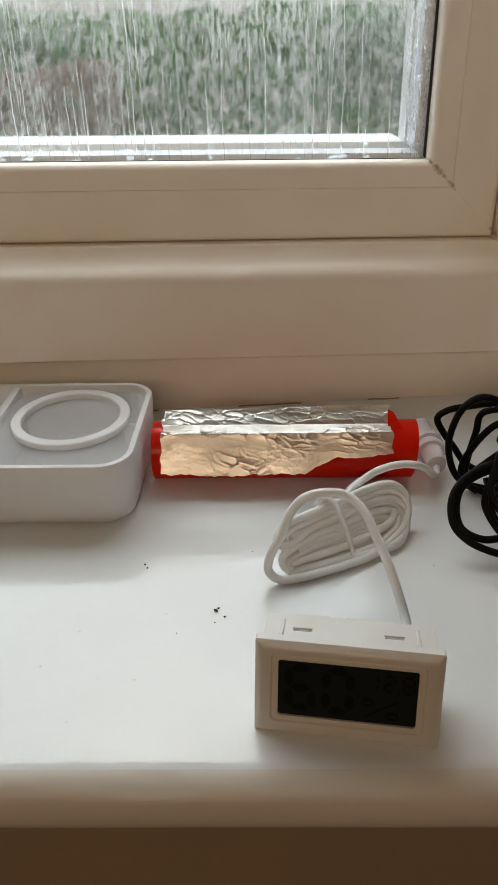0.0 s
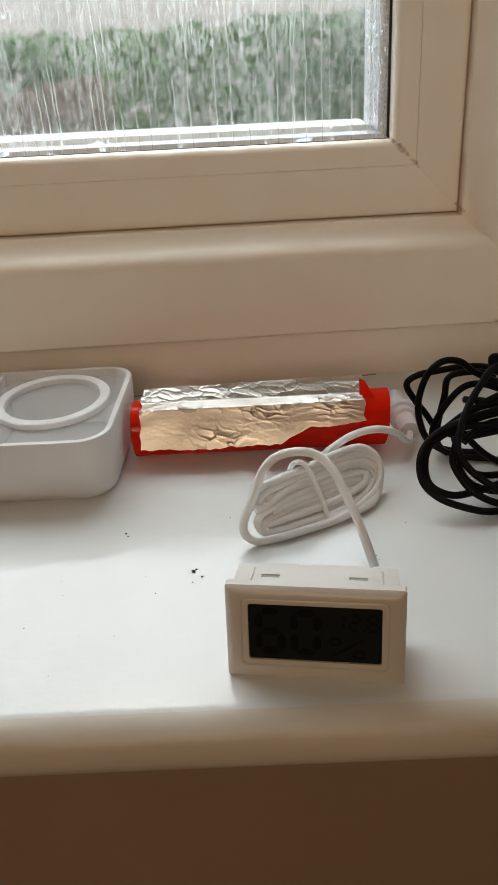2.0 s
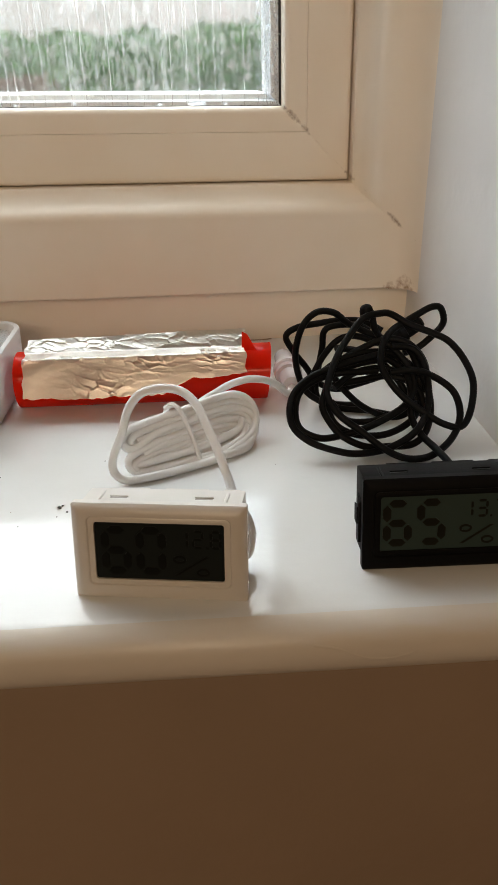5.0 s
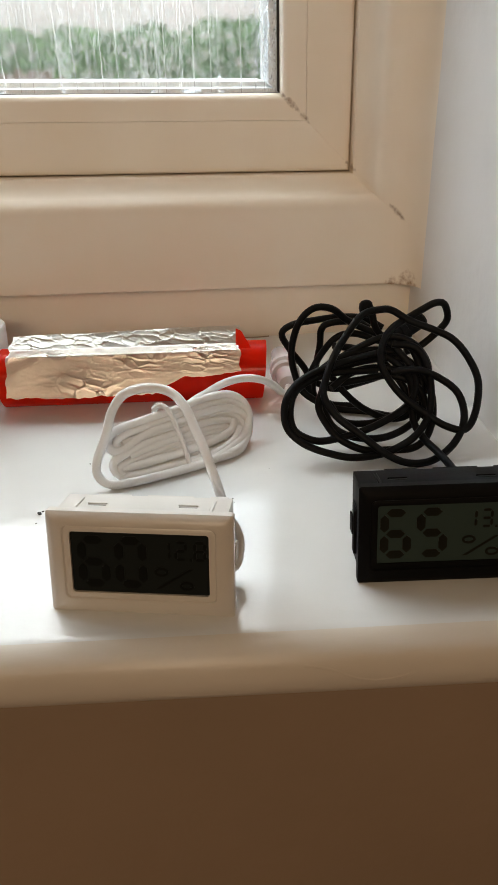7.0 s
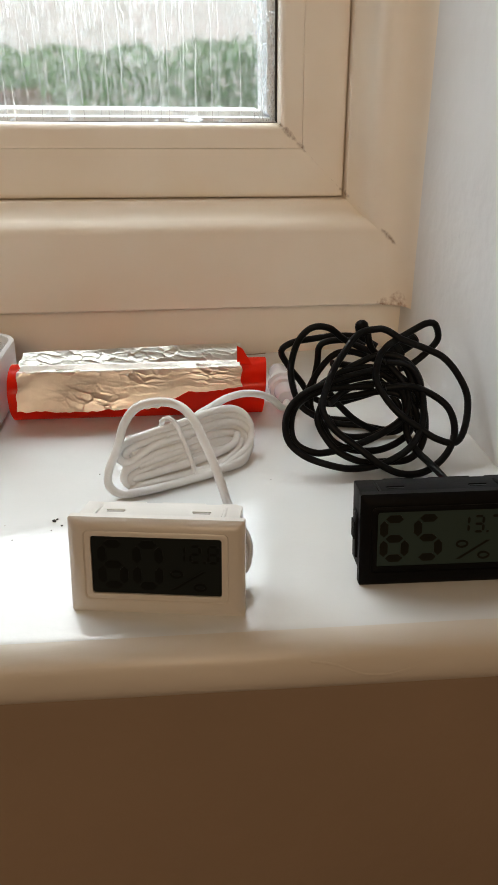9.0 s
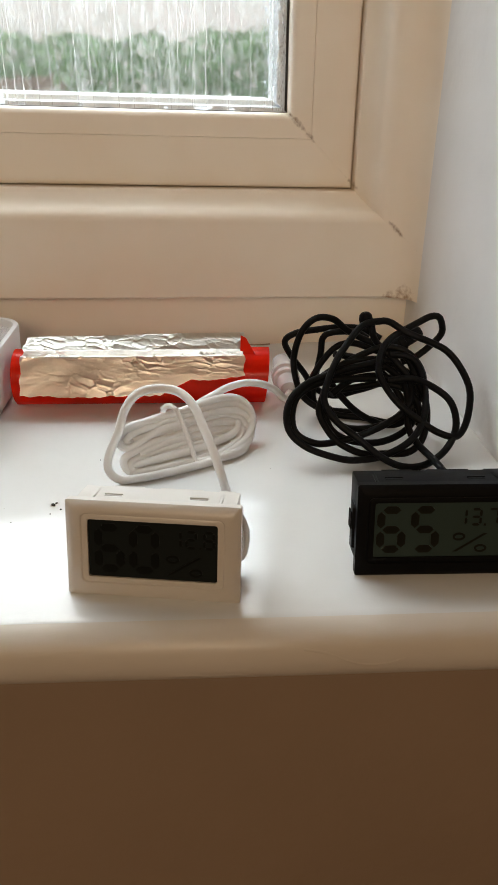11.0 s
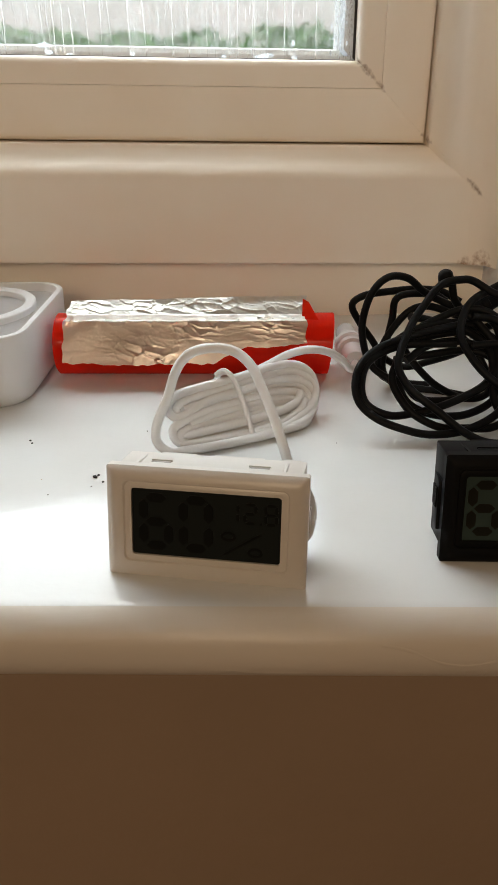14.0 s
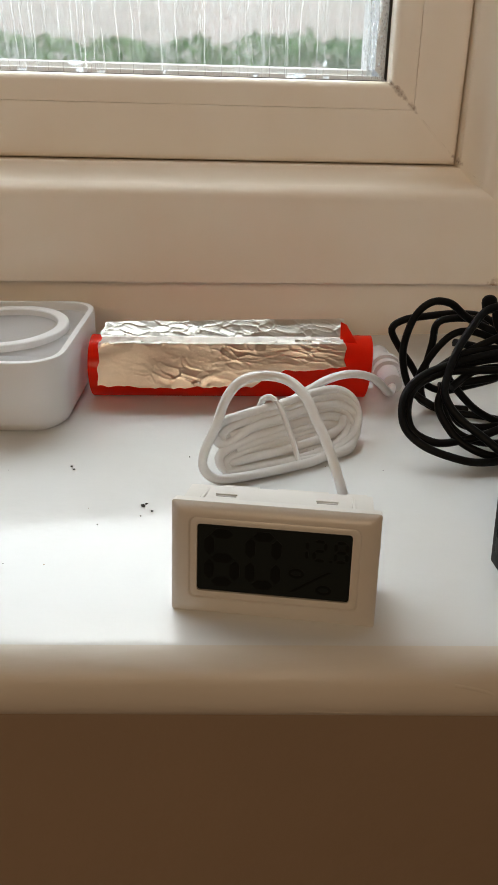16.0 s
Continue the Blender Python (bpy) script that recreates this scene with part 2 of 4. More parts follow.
def glass(name, misted):
    """Clear pane; the misted one carries a film of condensation with runs and bead texture."""
    m = bpy.data.materials.new(name)
    m.use_nodes = True
    n, l = m.node_tree.nodes, m.node_tree.links
    n.remove(n["Principled BSDF"])
    out = n["Material Output"]
    clear = n.new("ShaderNodeBsdfTransparent")
    clear.inputs["Color"].default_value = (0.95, 0.97, 0.96, 1)
    gloss = n.new("ShaderNodeBsdfGlossy")
    gloss.inputs["Roughness"].default_value = 0.02
    base = n.new("ShaderNodeMixShader")
    base.inputs["Fac"].default_value = 0.05
    through_ = clear
    if misted:
        through_ = n.new("ShaderNodeBsdfRefraction")
        through_.inputs["IOR"].default_value, through_.inputs["Roughness"].default_value = 1.08, 0.17
    l.new(through_.outputs["BSDF"], base.inputs[1]), l.new(gloss.outputs["BSDF"], base.inputs[2])
    if not misted:
        l.new(base.outputs["Shader"], out.inputs["Surface"])
        return m
    co = n.new("ShaderNodeTexCoord")

    def noise_at(sx, sz, detail, distort):
        mp = n.new("ShaderNodeMapping")
        mp.inputs["Scale"].default_value = (sx, 1, sz)
        l.new(co.outputs["Object"], mp.inputs["Vector"])
        t = n.new("ShaderNodeTexNoise")
        t.inputs["Scale"].default_value, t.inputs["Detail"].default_value, t.inputs["Distortion"].default_value = 1.0, detail, distort
        l.new(mp.outputs["Vector"], t.inputs["Vector"])
        return t.outputs["Fac"]

    def ranged(value, lo, hi, a, b2):
        r = n.new("ShaderNodeMapRange")
        for key, v in (("From Min", lo), ("From Max", hi), ("To Min", a), ("To Max", b2)):
            r.inputs[key].default_value = v
        l.new(value, r.inputs["Value"])
        return r.outputs["Result"]

    def both(op, p, q):
        x = n.new("ShaderNodeMath")
        x.operation = op
        for i, v in enumerate((p, q)):
            if isinstance(v, float):
                x.inputs[i].default_value = v
            else:
                l.new(v, x.inputs[i])
        return x.outputs["Value"]

    place = n.new("ShaderNodeSeparateXYZ")
    l.new(co.outputs["Object"], place.inputs["Vector"])
    high = ranged(place.outputs["Z"], 0.122, 0.175, 0.22, 1.0)
    aside = ranged(place.outputs["X"], 0.10, 0.0, 0.0, 0.9)
    runs = ranged(noise_at(700, 9, 4, 0.8), 0.56, 0.64, 0.0, 1.0)
    fine = ranged(noise_at(1100, 210, 3, 1.3), 0.47, 0.62, 0.0, 1.0)
    patch = ranged(noise_at(38, 16, 2, 0.3), 0.34, 0.60, 0.35, 1.0)
    film = both("MULTIPLY", both("ADD", both("MULTIPLY", runs, 0.22), both("MULTIPLY", fine, both("MAXIMUM", high, aside))), patch)
    mist = n.new("ShaderNodeBsdfTranslucent")
    mist.inputs["Color"].default_value = (0.93, 0.95, 0.94, 1)
    bent = n.new("ShaderNodeBsdfRefraction")
    bent.inputs["IOR"].default_value, bent.inputs["Roughness"].default_value = 1.18, 0.12
    bp = n.new("ShaderNodeBump")
    bp.inputs["Strength"].default_value, bp.inputs["Distance"].default_value = 0.8, 0.0012
    l.new(fine, bp.inputs["Height"])
    l.new(bp.outputs["Normal"], bent.inputs["Normal"])
    wet = n.new("ShaderNodeMixShader")
    wet.inputs["Fac"].default_value = 0.27
    l.new(bent.outputs["BSDF"], wet.inputs[1]), l.new(mist.outputs["BSDF"], wet.inputs[2])
    mix = n.new("ShaderNodeMixShader")
    l.new(ranged(film, 0.0, 1.0, 0.05, 0.80), mix.inputs["Fac"])
    l.new(base.outputs["Shader"], mix.inputs[1]), l.new(wet.outputs["Shader"], mix.inputs[2])
    l.new(mix.outputs["Shader"], out.inputs["Surface"])
    return m


CLEAR, MISTED = glass("clear_glass", False), glass("misted_glass", True)


# ---- mesh helpers ----
def thing(name, label, category, at=(0, 0, 0), turn=(0, 0, 0), group="", kind=""):
    e = new(name)
    e.matrix_basis = pose(*at, *turn)
    e.empty_display_size = 0.01
    return tagged(e, label, category, group, kind)


def part(name, bm, material, parent=None, label="", smooth=True):
    me = bpy.data.meshes.new(name)
    bmesh.ops.recalc_face_normals(bm, faces=bm.faces)
    bm.to_mesh(me)
    bm.free()
    me.materials.append(material)
    for p in me.polygons:
        p.use_smooth = smooth
    if smooth:
        me.set_sharp_from_angle(angle=radians(38))
    ob = new(name, me)
    if parent:
        ob.parent = parent
    if label:
        ob["label"] = label
    return ob


def box(x0, x1, y0, y1, z0, z1, bevel=0.0, seg=2):
    bm = bmesh.new()
    bmesh.ops.create_cube(bm, size=1.0)
    for v in bm.verts:
        v.co = Vector((x0 + (v.co.x + 0.5) * (x1 - x0), y0 + (v.co.y + 0.5) * (y1 - y0), z0 + (v.co.z + 0.5) * (z1 - z0)))
    if bevel:
        bmesh.ops.bevel(bm, geom=list(bm.edges), offset=bevel, segments=seg, profile=0.6, affect="EDGES")
    return bm


def merge(*meshes):
    """Several bmeshes of one part as one."""
    out = bmesh.new()
    for bm in meshes:
        me = bpy.data.meshes.new("tmp")
        bm.to_mesh(me)
        bm.free()
        out.from_mesh(me)
        bpy.data.meshes.remove(me)
    return out


def spline(points, step=0.0012):
    """Points along a smooth line through the given ones."""
    p = [Vector(q) for q in points]
    p = [2 * p[0] - p[1]] + p + [2 * p[-1] - p[-2]]
    out = []
    for i in range(1, len(p) - 2):
        a, b_, c, d = p[i - 1:i + 3]
        k = max(2, int((c - b_).length / step))
        for j in range(k):
            t = j / k
            out.append(0.5 * (2 * b_ + (c - a) * t + (2 * a - 5 * b_ + 4 * c - d) * t * t + (3 * b_ - a - 3 * c + d) * t ** 3))
    out.append(p[-2])
    return out


def cable(points, radius, sides=12, step=0.0012):
    """A round cable along a smooth line, with closed ends."""
    line = spline(points, step)
    bm, rings, up = bmesh.new(), [], None
    for i, q in enumerate(line):
        way = (line[min(i + 1, len(line) - 1)] - line[max(i - 1, 0)]).normalized()
        if up is None:
            up = way.orthogonal().normalized()
        up = (up - way * up.dot(way)).normalized()
        side = way.cross(up)
        rings.append([bm.verts.new(q + radius * (math.cos(2 * math.pi * k / sides) * up + math.sin(2 * math.pi * k / sides) * side)) for k in range(sides)])
    for a, b_ in zip(rings, rings[1:]):
        for k in range(sides):
            bm.faces.new((a[k], a[(k + 1) % sides], b_[(k + 1) % sides], b_[k]))
    bm.faces.new(rings[0]), bm.faces.new(rings[-1])
    return bm


def mm(points, lift=0.0):
    return [(x / 1000, y / 1000, z / 1000 + lift) for x, y, z in points]


def lathe(profile, start, way, sides=32):
    """A turned body: (along, radius) pairs on the line from start."""
    way = Vector(way).normalized()
    up = way.orthogonal().normalized()
    side = way.cross(up)
    bm, rings = bmesh.new(), []
    for a, r in profile:
        c = Vector(start) + way * a
        rings.append([bm.verts.new(c + r * (math.cos(2 * math.pi * k / sides) * up + math.sin(2 * math.pi * k / sides) * side)) for k in range(sides)])
    for a, b_ in zip(rings, rings[1:]):
        for k in range(sides):
            bm.faces.new((a[k], a[(k + 1) % sides], b_[(k + 1) % sides], b_[k]))
    bm.faces.new(rings[0]), bm.faces.new(rings[-1])
    return bm


def outline(x0, x1, y0, y1, r, seg=8):
    """A rounded rectangle, anticlockwise."""
    pts = []
    for cx, cy, a0 in ((x1 - r, y1 - r, 0), (x0 + r, y1 - r, 90), (x0 + r, y0 + r, 180), (x1 - r, y0 + r, 270)):
        for k in range(seg + 1):
            a = radians(a0 + 90 * k / seg)
            pts.append((cx + r * math.cos(a), cy + r * math.sin(a)))
    return pts


def loft(levels, cap_start=True, cap_end=True):
    """Rings of equal count joined one after another."""
    bm = bmesh.new()
    rings = [[bm.verts.new(p) for p in ring] for ring in levels]
    n_ = len(rings[0])
    for a, b_ in zip(rings, rings[1:]):
        for k in range(n_):
            bm.faces.new((a[k], a[(k + 1) % n_], b_[(k + 1) % n_], b_[k]))
    if cap_start:
        bm.faces.new(rings[0])
    if cap_end:
        bm.faces.new(rings[-1])
    return bm


# ---- the setting ----
SLOPE, GX, GZ, GY = -0.027, 0.19, 0.111, 0.44          # the window hangs a little out of level


def level(bm):
    for v in bm.verts:
        v.co.z += SLOPE * (v.co.x - GX)
    return bm


X0, X1, Y0, WALL_Y = -1.9, 1.5, -2.9, 0.222
FLOOR_Z, CEIL_Z = -0.95, 1.45
WIN_L, WIN_TOP = -0.86, 0.57                             # the opening
REV = lambda y: 0.2482 + 0.030 * (y - 0.29)              # face of the reveal beside the window


def prism(corners, z0, z1):
    return loft([[(x, y, z0) for x, y in corners], [(x, y, z1) for x, y in corners]])


part("wall_window_below", box(X0, X1, WALL_Y, 0.52, FLOOR_Z, -0.0205), BELOW)
part("wall_window_above", box(X0, X1, WALL_Y, 0.52, WIN_TOP, CEIL_Z), PLASTER)
part("wall_window_side", prism([(REV(WALL_Y), WALL_Y), (X1, WALL_Y), (X1, 0.52), (REV(0.52), 0.52)], -0.02, WIN_TOP), PLASTER)
part("wall_window_far_side", box(X0, WIN_L, WALL_Y, 0.52, -0.02, WIN_TOP), PLASTER)
part("wall_back", box(X0, X1, Y0 - 0.1, Y0, FLOOR_Z, CEIL_Z), ROOM)
part("wall_east", box(X1, X1 + 0.1, Y0, 0.52, FLOOR_Z, CEIL_Z), ROOM)
part("wall_west", box(X0 - 0.1, X0, Y0, 0.52, FLOOR_Z, CEIL_Z), ROOM)
part("ceiling", box(X0 - 0.1, X1 + 0.1, Y0 - 0.1, 0.52, CEIL_Z, CEIL_Z + 0.1), CEIL)
part("floor", box(X0 - 0.1, X1 + 0.1, Y0 - 0.1, 0.52, FLOOR_Z - 0.1, FLOOR_Z), FLOORM)
for nm, txt in (("wall_window_below", "tan painted wall under the window sill"), ("wall_window_above", "white plastered wall over the window"), ("wall_window_side", "white plastered window reveal with faint texture"), ("wall_window_far_side", "white plastered window reveal"),
                ("wall_back", "brown painted room wall"), ("wall_east", "brown painted room wall"), ("wall_west", "brown painted room wall"), ("ceiling", "tan painted ceiling"), ("floor", "brown carpeted floor")):
    tagged(bpy.data.objects[nm], txt, nm.split("_")[0], kind="structure")

# sill: flat board with a half-round nose; its front runs slightly askew to the window
NOSE_R = 0.0102
FRONT = lambda x: 0.2052 - 0.074 * (x - 0.15)


def sill_mesh():
    bm, rings = bmesh.new(), []
    xs = [WIN_L - 0.06 + i * (0.42 - WIN_L + 0.06) / 90 for i in range(91)]
    for x in xs:
        f = FRONT(max(x, -0.5))
        ring = [(0.414, 0.0), (0.36, 0.0), (0.31, 0.0), (0.27, 0.0), (0.24, 0.0), (f + 0.012, 0.0)]
        for k in range(0, 15):
            a = math.pi * k / 14
            wob = 0.00022 * noise.noise((x * 22, k * 0.4, 0.3))
            ring.append((f - (NOSE_R + wob) * math.sin(a), -NOSE_R + NOSE_R * math.cos(a)))
        ring += [(f + 0.02, -2 * NOSE_R), (0.414, -2 * NOSE_R)]
        rings.append([bm.verts.new((x, y, z)) for y, z in ring])
    for a, b_ in zip(rings, rings[1:]):
        for k in range(len(a)):
            j = (k + 1) % len(a)
            bm.faces.new((a[k], a[j], b_[j], b_[k]))
    bm.faces.new(rings[0]), bm.faces.new(rings[-1])
    return bm


sill_bm = sill_mesh()
# nose faces take the worn paint with warm light in its colour
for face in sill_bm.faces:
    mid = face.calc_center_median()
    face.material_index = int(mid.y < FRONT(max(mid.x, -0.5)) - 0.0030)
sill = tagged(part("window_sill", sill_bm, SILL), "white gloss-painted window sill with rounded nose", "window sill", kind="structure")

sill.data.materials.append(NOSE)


def nose_line(pts, r):
    deep = NOSE_R - 0.955 * r
    return cable([(x, FRONT(x) - deep * math.sin(radians(a)), -NOSE_R + deep * math.cos(radians(a))) for x, a in pts], r, 16)


part("paint_run", nose_line(((0.158, 64), (0.162, 68), (0.1665, 76), (0.1716, 90), (0.178, 96), (0.1845, 87), (0.190, 70), (0.196, 62)), 0.0010), NOSE, sill)
part("paint_run", nose_line(((0.122, 108), (0.127, 112), (0.133, 114), (0.139, 113), (0.144, 116)), 0.0011), NOSE, sill)
riser = tagged(part("trim", level(loft([[(x, y, z) for y, z in ((0.4140, -0.02), (0.4140, 0.0), (0.4126, 0.0022), (0.4114, 0.0150), (0.4108, 0.0275), (0.4108, 0.05), (0.45, 0.05), (0.45, -0.02))] for x in (WIN_L, 0.30)])), UPSTAND), "cream painted upstand under the window frame", "trim", kind="structure")


def crack(x0, x1, y, seed):
    rnd = random.Random(seed)
    pts, x = [], x0
    while x < x1:
        pts.append((x, y + rnd.uniform(-0.0003, 0.0003), 0.0002))
        x += 0.004
    return cable(pts, 0.00035, 6, 0.003)


part("paint_crack", merge(crack(0.098, 0.134, 0.4128, 1), crack(0.164, 0.184, 0.4128, 2), crack(0.03, 0.06, 0.4128, 3)), DIRT, riser, "dark cracks in the paint of the joint")


# ---- the window ----
low = lambda w: w + 0.0016 * math.exp(-((w - 0.034) / 0.014) ** 2)     # the bottom bars sit a little deeper


def member(profile, side):
    """One mitred bar of a frame round the glass; w runs outward from the glass edge."""
    gl, gt = -0.80, 0.50
    bm = bmesh.new()
    ends = []
    for e in (0, 1):
        ring = []
        for w, y in profile:
            if side == "bottom":
                p = ((gl - w, y, GZ - low(w)), (GX + w, y, GZ - low(w)))[e]
            elif side == "top":
                p = ((gl - w, y, gt + w), (GX + w, y, gt + w))[e]
            elif side == "right":
                p = ((GX + w, y, GZ - low(w)), (GX + w, y, gt + w))[e]
            else:
                p = ((gl - w, y, GZ - low(w)), (gl - w, y, gt + w))[e]
            ring.append(bm.verts.new(p))
        ends.append(ring)
    a, b_ = ends
    for k in range(len(a)):
        j = (k + 1) % len(a)
        bm.faces.new((a[k], a[j], b_[j], b_[k]))
    bm.faces.new(a), bm.faces.new(b_)
    return level(bm)


def arc(cw, cy, r, a0, a1, n_=5):
    return [(cw + r * math.cos(radians(a0 + (a1 - a0) * k / n_)), cy + r * math.sin(radians(a0 + (a1 - a0) * k / n_))) for k in range(n_ + 1)]


BEAD = [(0.0002, 0.4400), (0.0004, 0.4372)] + arc(0.0046, 0.4352, 0.0042, 180, 262, 6) + [(0.01088, 0.4291), (0.01088, 0.4400)]
SASH = [(0.0110, 0.4410), (0.0110, 0.4293)] + arc(0.0114, 0.4291, 0.0003, 180, 265, 3) + [(0.0200, 0.4276), (0.0290, 0.4266)] + arc(0.0302, 0.4284, 0.0018, 262, 360, 5) + [(0.0322, 0.4410)]
FRAME = [(0.0326, 0.4700), (0.0326, 0.4240)] + arc(0.0340, 0.4222, 0.0014, 180, 250, 4) + [(0.0370, 0.4185), (0.0395, 0.4130)] + arc(0.0460, 0.4105, 0.0065, 192, 268, 8) + [(0.0822, 0.4038)] + arc(0.0822, 0.4050, 0.0012, 270, 360, 4) + [(0.0834, 0.4700)]
OUTSASH = [(-0.0036, 0.4660), (-0.0042, 0.4672), (-0.0040, 0.4930), (-0.0020, 0.4960), (0.032, 0.4970), (0.032, 0.4660)]
OUTSIDE = [(-0.0036, 0.4660), (-0.0040, 0.4672), (-0.0034, 0.4800), (0.0040, 0.4850), (0.032, 0.4850), (0.032, 0.4660)]
OUTFRAME = [(0.0332, 0.4702), (0.0332, 0.505), (0.075, 0.515), (0.0824, 0.4702)]

window = thing("window_1", "cream upvc casement window, misted with condensation, mould in its corners", "window", kind="structure")
for side in ("bottom", "right", "top", "left"):
    bar = part("rail" if side in ("bottom", "top") else "stile", member(FRAME, side), UPVC, window)
    sash_bar = part("sash_rail" if side in ("bottom", "top") else "sash_stile", member(SASH, side), UPVC, window)
    part("glazing_bead", member(BEAD, side), UPVC, sash_bar)
    part("outer_sash", member(OUTSASH if side == "bottom" else OUTSIDE, side), OUTER, window, "white outer sash bar")
    part("outer_frame", member(OUTFRAME, side), OUTER, window, "white outer frame bar")
    part("gasket", member([(w, y) for w, y in ((-0.0009 if side == "right" else 0.0, 0.4396), (-0.0009 if side == "right" else 0.0, 0.4402), (0.003, 0.4402), (0.003, 0.4396))], side), GASKET, sash_bar, "black rubber gasket")
    part("spacer_bar", member([(w, y) for w, y in ((-0.0016 if side == "bottom" else -0.0042, 0.4450), (-0.0016 if side == "bottom" else -0.0042, 0.4600), (0.004, 0.4600), (0.004, 0.4450))], side), ALU, window, "silvery spacer bar between the panes")
inner = part("pane", level(box(-0.806, GX + 0.006, 0.4404, 0.4444, GZ - 0.006, 0.506)), MISTED, window, "pane streaked with condensation", smooth=False)
outer = part("pane", level(box(-0.806, GX + 0.006, 0.4608, 0.4648, GZ - 0.006, 0.506)), CLEAR, window, smooth=False)
inner.visible_shadow = outer.visible_shadow = False


def water_runs():
    """Runnels and drops of water on the room side of the pane, and the pool along its foot."""
    rnd = random.Random(5)
    bm = bmesh.new()

    def run(x, z0, z1, w):
        n_ = max(4, int((z1 - z0) / 0.004))
        drift, prev = 0.0, None
        for i in range(n_ + 1):
            t = i / n_
            z = z1 + (z0 - z1) * t
            drift += rnd.uniform(-1, 1) * 0.00030 + 0.00022 * noise.noise((x * 90, z * 60, 4.0))
            r = w * (0.75 + 0.5 * noise.noise((x * 300, z * 180, 1.0))) * (0.5 + 0.5 * min(1, t * 6))
            cx = x + drift
            ring = [bm.verts.new((cx + r * math.cos(a), 0.44035 - 0.42 * r * math.sin(a), z + SLOPE * (cx - GX))) for a in (0, math.pi * 0.3, math.pi * 0.7, math.pi)]
            if prev:
                for k in range(3):
                    bm.faces.new((prev[k], prev[k + 1], ring[k + 1], ring[k]))
            prev = ring

    x = -0.135
    while x < 0.187:
        x += rnd.uniform(0.0022, 0.0120) * (1.0 if x > 0.05 else 0.6)
        run(x, 0.1112, rnd.choice((0.30, 0.20, 0.17, 0.155, 0.145, 0.135)) + rnd.uniform(-0.012, 0.02), rnd.uniform(0.00010, 0.00022) * rnd.choice((1, 1, 1, 1.4)))
    for i in range(2600):
        x, z = rnd.uniform(-0.13, 0.188), 0.112 + 0.12 * rnd.random() ** 0.6
        run(x, z, z + rnd.uniform(0.0012, 0.006), rnd.uniform(0.00006, 0.00016))
    return bm


wet = part("condensation", water_runs(), WATER, window, "runs and drops of condensation")
wet["kind"] = "stuff"
wet.visible_shadow = False


def pool():
    """Water beads gathered along the foot of the pane."""
    rnd = random.Random(11)
    bm = bmesh.new()
    for i in range(34):
        x, w = rnd.uniform(-0.14, GX - 0.004), rnd.uniform(0.0008, 0.0034) * rnd.choice((0.5, 1, 1))
        h = rnd.uniform(0.0005, 0.0013)
        bmesh.ops.create_uvsphere(bm, u_segments=10, v_segments=6, radius=1.0, matrix=Matrix.Translation((x, 0.4404, GZ + h + rnd.choice((0, 0, 0.0025, 0.005)) + SLOPE * (x - GX))) @ Matrix.Diagonal((w, 0.0007, h, 1)))
    for i in range(520):
        x, z = GX - 0.0115 * rnd.random() ** 1.3, GZ + 0.12 * rnd.random()
        r = rnd.uniform(0.00015, 0.00045)
        bmesh.ops.create_uvsphere(bm, u_segments=7, v_segments=5, radius=1.0, matrix=Matrix.Translation((x, 0.4404, z)) @ Matrix.Diagonal((r, 0.0005, r * rnd.uniform(1, 3.5), 1)))
    return bm


beads = part("condensation_pool", pool(), MISTW, window, "cloudy water gathered along the foot of the pane")
beads["kind"] = "stuff"
beads.visible_shadow = False

# soft painted sealant in the corner between frame and reveal
SEAL = [(REV(0.40) - 0.012 + 0.012 * math.sin(radians(9 * k)), 0.392 + 0.0119 * math.cos(radians(9 * k))) for k in range(11)] + [(0.262, 0.391), (0.262, 0.4075), (0.2396, 0.4075)]
part("sealant", loft([[(x, y, z) for x, y in SEAL] for z in (0.0262, 0.10, 0.2, 0.35, 0.52)]), UPVC, window, "cream painted sealant along the reveal")

# ---- outside ----
ground = tagged(part("ground", box(-300, 300, 0.52, 900, -1.1, -1.0), GRASS), "rough pale green lawn outside the window", "ground", kind="structure")


def hedge_mesh(x0, x1, y, depth, top, count, size, seed):
    rnd = random.Random(seed)
    verts, faces = [], []
    for i in range(count):
        x = rnd.uniform(x0, x1)
        t = top + 0.16 * noise.noise((x * 0.9, 3.1, 0)) + 0.07 * noise.noise((x * 4, 0.2, 0))
        z = -1.0 + (t + 1.0) * rnd.random() ** 0.6
        c = Vector((x, y + rnd.uniform(-0.5, 0.5) * depth, z))
        a = Euler((rnd.uniform(-1, 1), rnd.uniform(-1, 1), rnd.uniform(0, 6.28))).to_matrix()
        s = size * rnd.uniform(0.6, 1.4)
        k = len(verts)
        verts += [c + a @ Vector(q) * s for q in ((-0.5, 0, 0), (0, -0.22, 0.08), (0.5, 0, 0), (0, 0.22, 0.08))]
        faces.append((k, k + 1, k + 2, k + 3))
    me = bpy.data.meshes.new("hedge")
    me.from_pydata(verts, [], faces)
    return me


def hedge(label, material, *args):
    h = new("hedge", hedge_mesh(*args))
    h.data.materials.append(material)
    return tagged(h, label, "hedge", kind="stuff")


hedge("dense dark green garden hedge", LEAF, -7, 9, 6.0, 1.2, 0.24, 42000, 0.085, 2)
tagged(part("backdrop", loft([[(x, y, z) for y, z in ((9.0, -1.0), (14.0, 3.4), (15.0, 3.4), (15.0, -1.0))] for x in (-60, 60)]), PALE, smooth=False), "pale dry grass bank behind the hedge", "bank", kind="structure")
hedge("dry brown winter stems before the hedge", TWIG, -2.2, -0.25, 3.4, 0.5, 0.04, 9000, 0.055, 4)


